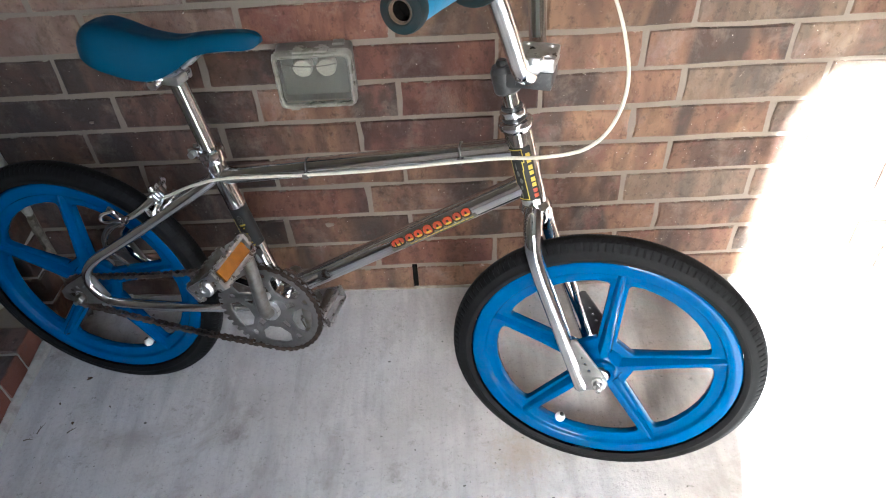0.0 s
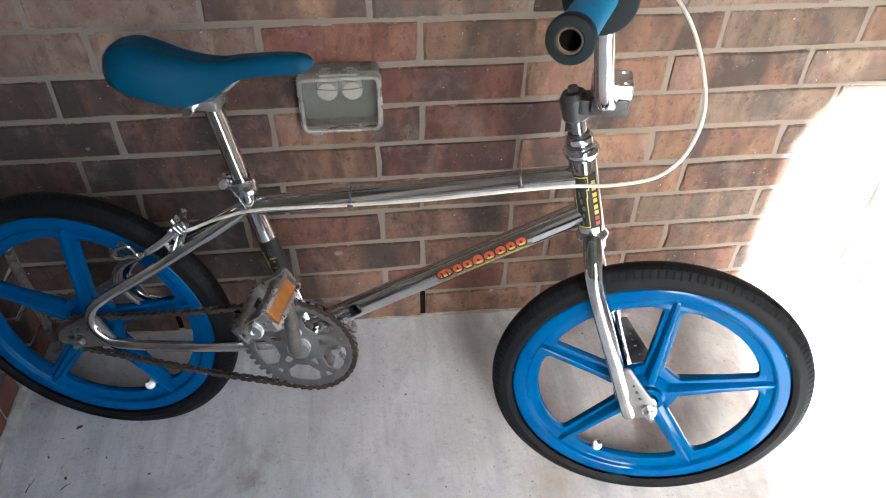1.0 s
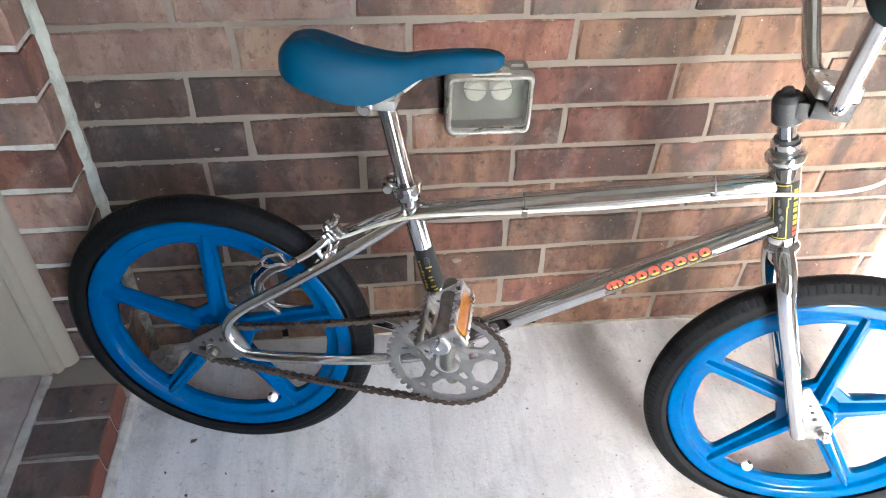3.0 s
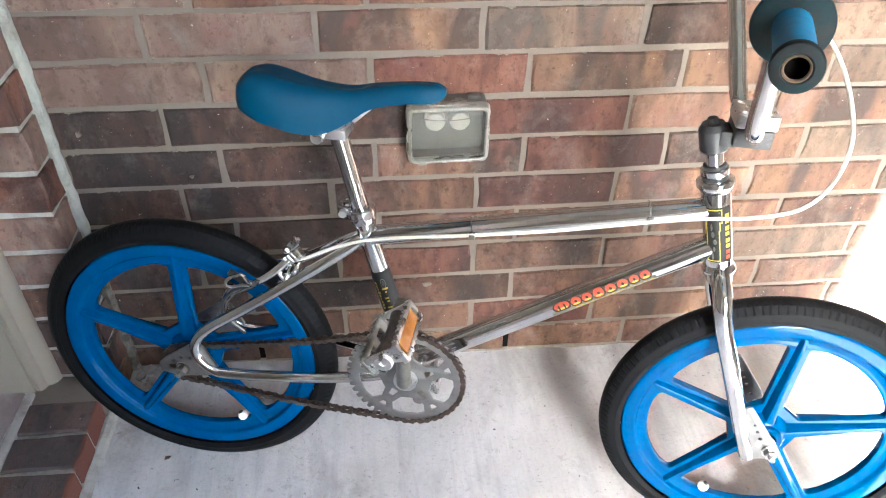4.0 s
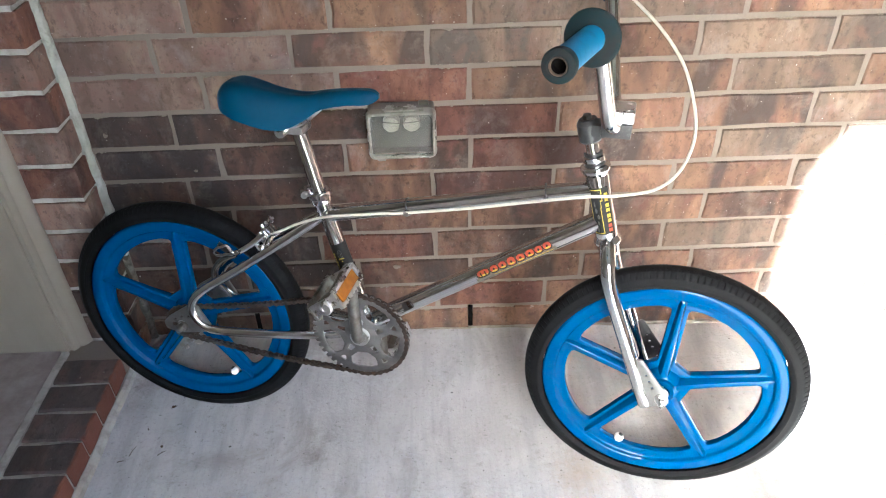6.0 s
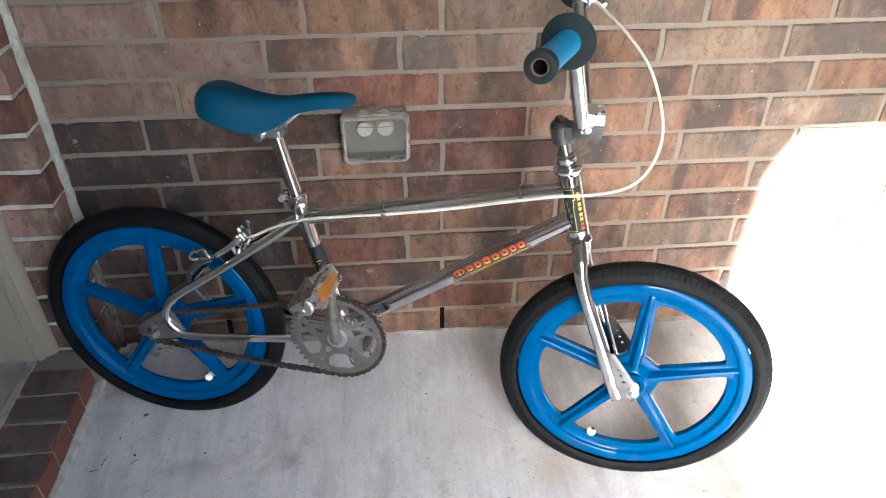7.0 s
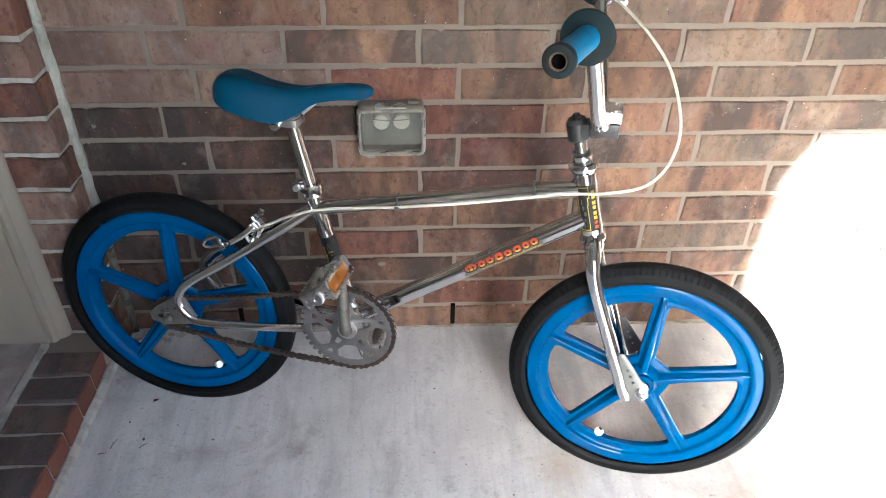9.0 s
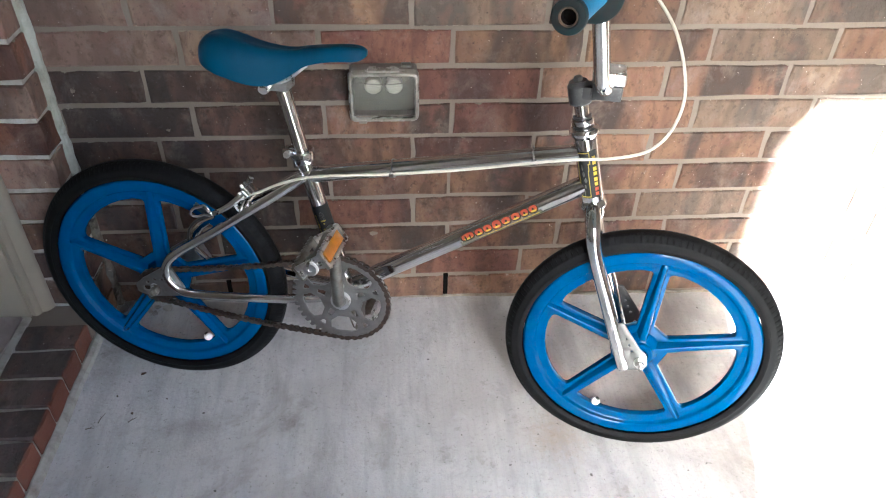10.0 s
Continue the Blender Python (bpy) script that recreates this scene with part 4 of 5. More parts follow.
for s in (-1, 1):
    out = fillet([(0.862, 0.072), (0.870, 0.074), (0.921, 0.006), (0.926, -0.010), (0.914, -0.019), (0.884, -0.026), (0.868, 0.02)], 0.004, 3)
    hol = [circle(0.881, 0.0425, 0.0026, 10), circle(0.8875, 0.030, 0.0030, 10), circle(0.8945, 0.0175, 0.0034, 10), circle(0.905, -0.001, 0.0032, 10)]
    bm = plate(out, hol, 0.004, 0.0006, pose(0, s * 0.058, 0))
    part("dropout", steered(bm), ALLOY if s < 0 else BLACK, fork, "drilled steel fork end" if s < 0 else "drilled black fork end", True, 25)
    axle_nut(fork, (FRONT_AXLE.x, s * 0.0605, FRONT_AXLE.z), s, STEER)

# -- stem and handlebar --
ST = HEAD_T + AXIS * 0.079
bm = bmesh.new()
turned(bm, HEAD_T + AXIS * 0.025, ST, [(0.0, 0), (0.0111, 0), (0.0111, 1), (0.0, 1)], 24)
part("stem_quill", steered(bm), CHROME, bike, "chrome stem quill")
bm = bmesh.new()
turned(bm, ST - AXIS * 0.026, ST + AXIS * 0.010, [(0.0, 0), (0.0155, 0), (0.0175, 0.08), (0.0175, 0.8), (0.0135, 1), (0.0, 1)], 28)
turned(bm, ST + AXIS * 0.009, ST + AXIS * 0.017, [(0.0, 0), (0.0075, 0), (0.0075, 0.7), (0.006, 1), (0.0, 1)], 6)
box(bm, (0.738, -0.018, 0.444), (0.76, 0.018, 0.464), None, 0.004)
box(bm, (0.752, -0.026, 0.4485), (0.797, 0.026, 0.4715), None, 0.004)
stem = part("stem", steered(bm), BLACK, bike, "black forged handlebar stem", True, 25)
bm = plate(fillet([(-0.0225, -0.026), (0.0225, -0.026), (0.0225, 0.026), (-0.0225, 0.026)], 0.004, 3), [circle(x, y, 0.0055, 14) for x in (-0.0145, 0.0145) for y in (-0.0175, 0.0175)], 0.017, 0.0015, Matrix.Translation((0.7745, 0, 0.4815)) @ pose(0, 0, 0, 90))
clamp_top = part("bar_clamp", steered(bm), WORNCHROME, stem, "silver alloy bar clamp with four bolt holes", True, 25)
for x in (-0.0145, 0.0145):
    for y in (-0.0175, 0.0175):
        bm = bmesh.new()
        turned(bm, (0.7745 + x, y, 0.462), (0.7745 + x, y, 0.4845), [(0.0, 0), (0.0048, 0), (0.0048, 1), (0.0026, 1), (0.0026, 0.85), (0.0, 0.85)], 12)
        part("bolt", steered(bm), BLACK, clamp_top)

GRIP_IN, GRIP_OUT = Vector((0.7335, -0.186, 0.634)), Vector((0.7085, -0.318, 0.6365))


def flip(p):
    return Vector((p[0], -p[1], p[2]))


half_bar = [tuple(GRIP_OUT.lerp(GRIP_IN, 0.16)), tuple(GRIP_OUT.lerp(GRIP_IN, 0.5)), tuple(GRIP_IN), (0.7365, -0.166, 0.632), (0.7395, -0.148, 0.622), (0.7425, -0.134, 0.604), (0.7535, -0.094, 0.542), (0.7625, -0.063, 0.491), (0.767, -0.050, 0.4775), (0.771, -0.036, 0.4725)]
whole = half_bar + [(0.772, 0, 0.4725)] + [tuple(flip(p)) for p in half_bar[::-1]]
bm = bmesh.new()
tube(bm, smooth_path(whole, 5), 0.0111, 20)
handlebar = part("handlebar", steered(bm), CHROME, bike, "chrome high-rise handlebar touching the wall")
for s in (-1, 1):
    a, b = (GRIP_IN, GRIP_OUT) if s < 0 else (flip(GRIP_IN), flip(GRIP_OUT))
    bm = bmesh.new()
    d = (b - a).normalized()
    prof = [(0.0115, 0.055), (0.0162, 0.055), (0.0160, 0.3), (0.0158, 0.6), (0.0162, 0.89), (0.0115, 0.89)]
    turned(bm, a, b, prof, 32)
    grip = part("grip", steered(bm), GRIP, bike, "faded blue rubber grip")
    bm = bmesh.new()
    turned(bm, a, b, [(0.0112, -0.01), (0.031, -0.01), (0.0338, 0.005), (0.0345, 0.022), (0.0338, 0.04), (0.031, 0.055), (0.0165, 0.058), (0.0112, 0.058)], 40)
    part("flange", steered(bm), GRIPWORN, grip, "worn dark rubber flange")
    bm = bmesh.new()
    turned(bm, a, b, [(0.0100, 0.885), (0.0163, 0.885), (0.0178, 0.91), (0.0188, 0.94), (0.0190, 0.99), (0.0182, 1.012), (0.0165, 1.02), (0.0115, 1.022), (0.0098, 1.01), (0.0098, 0.95)], 40, True)
    part("grip_end", steered(bm), GRIPWORN, grip, "worn dark grip end with a hole")
    bm = bmesh.new()
    turned(bm, a, b, [(0.0, 0.905), (0.0086, 0.905), (0.0086, 1.004), (0.0092, 1.004), (0.0092, 0.9), (0.0, 0.9)], 28)
    part("bar_hole", steered(bm), HOLE, grip, "dark hollow end of the bar")
    bm = bmesh.new()
    turned(bm, a, b, [(0.0084, 0.99), (0.0102, 0.99), (0.0102, 1.016), (0.0094, 1.019), (0.0084, 1.012)], 28, True)
    part("bar_end", steered(bm), LITTER, grip, "rusty brown end of the bar tube")

# brake lever on the far side of the bar
bm = bmesh.new()
turned(bm, (0.7405, 0.139, 0.616), (0.7375, 0.160, 0.630), [(0.0115, 0), (0.0145, 0), (0.0145, 1), (0.0115, 1)], 24)
tube(bm, smooth_path([(0.745, 0.147, 0.622), (0.762, 0.15, 0.625), (0.772, 0.157, 0.626), (0.778, 0.19, 0.63), (0.768, 0.24, 0.628), (0.762, 0.275, 0.626)], 5), [0.0075, 0.005], 12)
turned(bm, (0.778, 0.135, 0.618), (0.762, 0.158, 0.63), [(0.0, 0), (0.0045, 0), (0.005, 0.3), (0.0062, 0.4), (0.0062, 0.8), (0.0, 0.8)], 12)
turned(bm, (0.752, 0.143, 0.612), (0.752, 0.149, 0.64), [(0.0, 0), (0.006, 0), (0.006, 0.2), (0.0035, 0.25), (0.0035, 0.8), (0.006, 0.85), (0.006, 1), (0.0, 1)], 10)
part("brake_lever", steered(bm), CHROME, bike, "chrome brake lever with its clamp")

# -- cranks, chainring, pedals --
holes = []
for i in range(5):
    a = radians(58 + 72 * i)

    def at(r, da):
        return (r * math.cos(a + radians(da)), r * math.sin(a + radians(da)))

    holes.append(fillet([at(0.0742, -21), at(0.0755, -10), at(0.0755, 10), at(0.0742, 21), at(0.058, 27), at(0.040, 15), at(0.040, -15), at(0.058, -27)], [0.004, 0, 0, 0.004, 0.004, 0.004, 0.004, 0.004], 3))
    holes.append(fillet([at(0.0735, 30), at(0.0740, 36), at(0.0735, 42), at(0.0625, 39), at(0.0625, 33)], 0.0028, 3))
    holes.append(fillet([at(0.0475, 30.5), at(0.0475, 41.5), at(0.031, 49), at(0.031, 23)], 0.0028, 3))
teeth = []
for i in range(44):
    for da, r in ((-0.34, 0.0855), (-0.16, 0.0925), (0.16, 0.0925), (0.34, 0.0855)):
        a = 2 * math.pi * (i + da) / 44
        teeth.append((r * math.cos(a), r * math.sin(a)))
bm = plate(teeth, holes, 0.0036, 0.0009, Matrix.Translation(BB + Vector((0, LINE, 0))))
crankset = part("chainring", bm, ALLOY, bike, "worn satin alloy chainring with star openings", True, 25)
bm = bmesh.new()
c = BB + Vector((0, LINE, 0))
turned(bm, BB - Vector((0, 0.036, 0)), BB - Vector((0, 0.056, 0)), [(0.0, 0), (0.024, 0), (0.024, 0.5), (0.018, 0.6), (0.018, 1), (0.0, 1)], 28)
turned(bm, (BB.x + 0.0, LINE - 0.001, BB.z + 0.03), (BB.x, LINE - 0.012, BB.z + 0.03), [(0.0, 0), (0.0065, 0), (0.0065, 0.8), (0.005, 1), (0.0, 1)], 16)
part("bearing_cap", bm, WORNCHROME, crankset, "chrome bottom bracket cone")
PED_R, PED_L = Vector((0.3655, -0.092, 0.197)), Vector((0.3645, 0.092, -0.137))
for s, e, nm in ((-1, PED_R, "right"), (1, PED_L, "left")):
    bm = bmesh.new()
    p = [(BB.x, s * 0.034, BB.z), (BB.x, s * 0.054, BB.z + s * -0.002), (BB.x, s * 0.064, BB.z - s * 0.01), (BB.x + (e.x - BB.x) * 0.25, s * 0.069, BB.z + (e.z - BB.z) * 0.22), (BB.x + (e.x - BB.x) * 0.7, s * 0.081, BB.z + (e.z - BB.z) * 0.7), (e.x, s * 0.089, e.z)]
    tube(bm, smooth_path(p, 6), [0.0125, 0.0098], 18)
    turned(bm, (e.x, s * 0.079, e.z), (e.x, s * 0.098, e.z), [(0.0, 0), (0.0105, 0), (0.012, 0.2), (0.012, 0.8), (0.0105, 1), (0.0, 1)], 20)
    part("crank_arm", bm, DIRTYALLOY, bike, "dull forged steel crank arm")


def pedal(e, s, tilt, lens=True):
    """Platform pedal on its axle; tilt in degrees raises its front edge."""
    m = Matrix.Translation(e) @ Matrix.Rotation(radians(-tilt), 4, "Y")
    y0, y1 = (0.012, 0.108) if s > 0 else (-0.108, -0.012)
    bm = bmesh.new()
    turned(bm, (0, s * 0.006, 0), (0, s * 0.104, 0), [(0.0, 0), (0.009, 0), (0.0115, 0.1), (0.0095, 0.35), (0.0095, 0.7), (0.0135, 0.85), (0.0135, 1), (0.0, 1)], 20)
    bmesh.ops.transform(bm, matrix=m, verts=bm.verts)
    body = part("pedal", bm, DIRTYALLOY, bike, "alloy platform pedal with amber reflectors")
    for f in (-1, 1):
        bm = bmesh.new()
        x = f * 0.0255
        if f > 0:
            for z in (-0.0125, 0.0125):
                box(bm, (x - 0.0035, y0, z - 0.0025), (x + 0.0035, y1, z + 0.0025), None, 0.0008)
            for y in (y0, y1 - 0.006):
                box(bm, (x - 0.0035, y, -0.0145), (x + 0.0035, y + 0.006, 0.0145), None, 0.0008)
        else:
            mid = (y0 + y1) / 2
            back = plate(fillet([(y0, -0.0145), (y1, -0.0145), (y1, 0.0145), (y0, 0.0145)], 0.003, 2), [fillet([(mid - 0.03, -0.006), (mid - 0.008, -0.006), (mid - 0.008, 0.006), (mid - 0.03, 0.006)], 0.003, 2), fillet([(mid + 0.008, -0.006), (mid + 0.03, -0.006), (mid + 0.03, 0.006), (mid + 0.008, 0.006)], 0.003, 2)], 0.004, 0.0005, Matrix.Translation((x, 0, 0)) @ pose(0, 0, 0, 0, 0, 90))
            tmp = bpy.data.meshes.new("back")
            back.to_mesh(tmp)
            back.free()
            bm.from_mesh(tmp)
            bpy.data.meshes.remove(tmp)
        for i in range(9):
            y = y0 + 0.006 + i * 0.0102
            for z in (-0.0158, 0.0158):
                box(bm, (x - 0.0025, y, z - 0.0015), (x + 0.0025, y + 0.004, z + 0.0015))
        bmesh.ops.transform(bm, matrix=m, verts=bm.verts)
        part("cage", bm, WORNCHROME if f > 0 else DIRTYALLOY, body, "", True, 25)
        if f > 0 and lens:
            bm = bmesh.new()
            box(bm, (x + 0.0005 - 0.002, y0 + 0.012, -0.0098), (x + 0.0005 + 0.002, y1 - 0.012, 0.0098), None, 0.001)
            bmesh.ops.transform(bm, matrix=m, verts=bm.verts)
            part("reflector", bm, AMBER, body, "amber plastic reflector")
    for y in (y0, y1):
        out = fillet([(-0.0265, -0.0125), (-0.011, -0.006), (0.011, -0.006), (0.0265, -0.0125), (0.0265, 0.0125), (0.011, 0.0125), (-0.011, 0.0125), (-0.0265, 0.0125)], 0.004, 2)
        bm = plate(out, [circle(-0.0175, 0.001, 0.004, 10), circle(0.0175, 0.001, 0.004, 10)], 0.004, 0.0006, Matrix.Translation((0, y - math.copysign(0.002, s) * (1 if y == max(y0, y1, key=abs) else -1), 0)))
        bmesh.ops.transform(bm, matrix=m, verts=bm.verts)
        part("side_plate", bm, WORNCHROME, body, "", True, 25)
    bm = bmesh.new()
    turned(bm, (0, s * 0.106, 0), (0, s * 0.1125, 0), [(0.0, 0), (0.0125, 0), (0.0125, 0.6), (0.0105, 1), (0.004, 1), (0.004, 0.6), (0.0, 0.6)], 20)
    bmesh.ops.transform(bm, matrix=m, verts=bm.verts)
    part("dust_cap", bm, WORNCHROME, body)


pedal(PED_R, -1, 36)
pedal(PED_L, 1, 20, False)

# chain and rear cog
bm = bmesh.new()
prof = []
for i in range(16):
    for da, r in ((-0.32, 0.0295), (-0.13, 0.0355), (0.13, 0.0355), (0.32, 0.0295)):
        a = 2 * math.pi * (i + da) / 16
        prof.append((r * math.cos(a), r * math.sin(a)))
bm = plate(prof, [circle(0, 0, 0.012, 20)], 0.003, 0.0004, Matrix.Translation((0, LINE, 0)))
lathe(bm, [(0.012, LINE - 0.006), (0.024, LINE - 0.006), (0.025, LINE), (0.024, LINE + 0.012), (0.012, LINE + 0.012)], 28, closed=True)
part("rear_cog", bm, CHAIN, bike, "rusty brown freewheel cog", True, 25)

dist = math.hypot(BB.x, BB.z)
base = math.atan2(BB.z, BB.x)
lean = math.asin((RING - COG) / dist)
up_a, dn_a = base + math.pi / 2 + lean, base - math.pi / 2 - lean


def chain_path():
    """Points about every 12.7 mm round cog and ring."""
    out = []
    ring = lambda a: Vector((BB.x + RING * math.cos(a), 0, BB.z + RING * math.sin(a)))
    cog = lambda a: Vector((COG * math.cos(a), 0, COG * math.sin(a)))
    fine = [cog(up_a).lerp(ring(up_a), i / 200) for i in range(200)]
    n = 200
    fine += [ring(up_a + (dn_a - up_a) * i / n) for i in range(n)]
    fine += [ring(dn_a).lerp(cog(dn_a), i / 200) for i in range(200)]
    end = dn_a - (2 * math.pi - (up_a - dn_a))
    fine += [cog(dn_a + (end - dn_a) * i / n) for i in range(n)]
    fine.append(fine[0])
    run, acc = [0.0], 0.0
    for a, b in zip(fine, fine[1:]):
        acc += (b - a).length
        run.append(acc)
    count = round(acc / 0.0127 / 2) * 2
    j = 0
    for i in range(count):
        want = acc * i / count
        while run[j + 1] < want:
            j += 1
        t = (want - run[j]) / max(run[j + 1] - run[j], 1e-9)
        p = fine[j].lerp(fine[j + 1], t)
        if p.x > 0.03 and p.x < BB.x - 0.02:  # slack in the two straight runs
            q = (p.x - 0.03) / (BB.x - 0.05)
            p = p - Vector((0, 0, 0.006 * math.sin(math.pi * min(max(q, 0), 1))))
        out.append(p)
    return out


bm = bmesh.new()
links = chain_path()
for i, p in enumerate(links):
    q = links[(i + 1) % len(links)]
    d = (q - p).normalized()
    u = Vector((-d.z, 0, d.x))
    w, g = (0.0043, 0.0036) if i % 2 else (0.0041, 0.0022)
    for s in (-1, 1):
        ys = (LINE + s * g, LINE + s * (g + 0.0013))
        loop = []
        for f, h in ((-0.28, 0.5), (-0.1, 1.0), (0.25, 0.9), (0.5, 0.62), (0.75, 0.9), (1.1, 1.0), (1.28, 0.5), (1.28, -0.5), (1.1, -1.0), (0.75, -0.9), (0.5, -0.62), (0.25, -0.9), (-0.1, -1.0), (-0.28, -0.5)):
            loop.append(p + (q - p) * f + u * (w * h))
        fr = [bm.verts.new((v.x, ys[0], v.z)) for v in loop]
        bk = [bm.verts.new((v.x, ys[1], v.z)) for v in loop]
        bm.faces.new(fr)
        bm.faces.new(bk[::-1])
        for a in range(len(loop)):
            bm.faces.new((fr[a - 1], fr[a], bk[a], bk[a - 1]))
    turned(bm, (p.x, LINE - 0.0055, p.z), (p.x, LINE + 0.0055, p.z), [(0.0, 0), (0.002, 0), (0.002, 0.3), (0.0036, 0.3), (0.0036, 0.7), (0.002, 0.7), (0.002, 1), (0.0, 1)], 8)
part("chain", bm, CHAIN, bike, "rusty brown roller chain", True, 30)

# -- rear calliper brake --
bm = bmesh.new()
turned(bm, (0.166, 0, 0.176), (0.19, 0, 0.231), [(0.0, 0), (0.005, 0), (0.005, 0.5), (0.009, 0.52), (0.009, 0.75), (0.006, 0.78), (0.006, 1), (0.0, 1)], 16)
calliper = part("brake_calliper", bm, WORNCHROME, bike, "chrome side-pull rear brake calliper")
for s, drop in ((-1, 0.0), (1, 0.022)):
    bm = bmesh.new()
    tube(bm, smooth_path([(0.131, s * 0.047, 0.1755 - drop), (0.143, s * 0.044, 0.1790 - drop), (0.163, s * 0.036, 0.1905 - drop), (0.184, s * 0.024, 0.2075 - drop), (0.200, s * 0.012, 0.2205 - drop)], 6), [0.0042, 0.0080], 12, 0.62)
    arm = part("brake_arm", bm, CHROME, calliper)
    if s < 0:
        bm = bmesh.new()
        tube(bm, smooth_path([(0.138, s * 0.046, 0.1772), (0.130, s * 0.049, 0.1790), (0.1225, s * 0.050, 0.1915), (0.113, s * 0.051, 0.1895), (0.1035, s * 0.052, 0.1858), (0.0965, s * 0.052, 0.1770), (0.0985, s * 0.0515, 0.1705), (0.108, s * 0.050, 0.1695), (0.119, s * 0.049, 0.1735), (0.131, s * 0.0475, 0.1730)], 6), 0.0029, 10)
        part("shoe_holder", bm, CHROME, arm, "slotted chrome shoe holder")
        bm = bmesh.new()
        turned(bm, (0.141, s * 0.056, 0.1825), (0.141, s * 0.034, 0.1760), [(0.0, 0), (0.0042, 0), (0.0052, 0.12), (0.0052, 0.35), (0.003, 0.4), (0.003, 1), (0.0, 1)], 12)
        part("bolt", bm, CHROME, arm)
    bm = bmesh.new()
    box(bm, (-0.02, -0.005, -0.006), (0.02, 0.005, 0.006), Matrix.Translation((0.106, s * 0.023, 0.166)) @ Matrix.Rotation(radians(35), 4, "Y"), 0.002)
    part("brake_pad", bm, BLACK, calliper, "black rubber brake pad")
for inner, mat in ((0.0, CHROME), (0.0055, BLACK)):
    bm = bmesh.new()
    tube(bm, smooth_path([(0.136 - inner, -0.046, 0.170), (0.120, -0.0485, 0.1625 + inner), (0.106 - inner * 0.6, -0.050, 0.1535 + inner), (0.0915 - inner, -0.050, 0.134 + inner * 0.5), (0.0868 - inner, -0.048, 0.111), (0.0945 - inner * 0.7, -0.044, 0.0966 - inner * 0.6), (0.1086, -0.040, 0.079 - inner)], 5), 0.0024, 10)
    part("return_spring", bm, mat, calliper, "bent spring wire")
bm = bmesh.new()
tilt = Matrix.Translation((0.191, -0.021, 0.2145)) @ Matrix.Rotation(radians(-38), 4, "Y")
box(bm, (-0.017, -0.006, -0.0085), (0.017, 0.006, 0.0085), tilt, 0.002)
for i in range(4):
    box(bm, (-0.013 + 0.0075 * i, -0.008, -0.0078), (-0.0095 + 0.0075 * i, -0.004, 0.0078), tilt, 0.0008)
part("cable_anchor", bm, CHROME, calliper, "ribbed chrome cable anchor")
for a, b, r in (((0.1805, -0.021, 0.2285), (0.187, -0.019, 0.213), 0.0048), ((0.183, -0.038, 0.181), (0.186, -0.022, 0.198), 0.0055), ((0.196, -0.036, 0.196), (0.198, -0.02, 0.205), 0.0045)):
    bm = bmesh.new()
    turned(bm, a, b, [(0.0, 0), (r * 0.8, 0), (r, 0.12), (r, 0.45), (r * 0.6, 0.5), (r * 0.6, 1), (0.0, 1)], 10)
    part("bolt", bm, CHROME, calliper)
bm = bmesh.new()
tube(bm, smooth_path([(0.172, -0.033, 0.192), (0.180, -0.036, 0.184), (0.190, -0.036, 0.186), (0.196, -0.032, 0.198)], 5), 0.0035, 10)
part("quick_release", bm, WORNCHROME, calliper, "small bent cable lever")

# brake cable and its ties
bm = bmesh.new()
tube(bm, smooth_path([(0.196, -0.026, 0.213), (0.212, -0.026, 0.218), (0.255, -0.026, 0.241), (0.31, -0.024, 0.2605), (0.38, -0.021, 0.272), (0.449, -0.0185, 0.282), (0.56, -0.02, 0.3045), (0.68, -0.0225, 0.334), (0.74, -0.030, 0.3505), (0.797, -0.038, 0.3635), (0.848, -0.038, 0.3825), (0.877, -0.030, 0.419), (0.885, -0.014, 0.4735), (0.8625, 0.022, 0.541), (0.825, 0.062, 0.5865), (0.778, 0.118, 0.6195), (0.768, 0.14, 0.622)], 8), 0.0024, 10)
part("brake_cable", bm, CABLE, bike, "cream-white brake cable looping to the lever")
for x, z in ((0.449, 0.2845), (0.68, 0.3365)):
    bm = bmesh.new()
    t = Vector((0.449, 0, 0.099)).normalized()
    c = Vector((x, 0, z))
    turned(bm, c - t * 0.001, c + t * 0.001, [(0.0148, 0), (0.0158, 0), (0.0158, 1), (0.0148, 1)], 28)
    box(bm, (x - 0.004, -0.0225, z - 0.008), (x + 0.004, -0.0145, z - 0.001), None, 0.001)
    part("cable_tie", bm, DULLSTEEL, bike, "grey metal cable clip")

# ---- the outlet box on the wall ----
outlet = new("outlet_box")
outlet.matrix_world = pose(-0.141, 0, 0.527)
tagged(outlet, "weatherproof outlet box with a clear cloudy plastic cover on the wall", "outlet box")
def rounded_frame(rows):
    """A closed frame swept through rectangles given as (y, half width, half height, corner)."""
    bm = bmesh.new()
    loops = []
    for y, w, h, r in rows:
        loops.append([bm.verts.new((p[0], y, p[1])) for p in fillet([(-w, -h), (w, -h), (w, h), (-w, h)], r, 4)])
    for p, q in zip(loops, loops[1:] + loops[:1]):
        for i in range(len(p)):
            bm.faces.new((p[i - 1], p[i], q[i], q[i - 1]))
    return bm


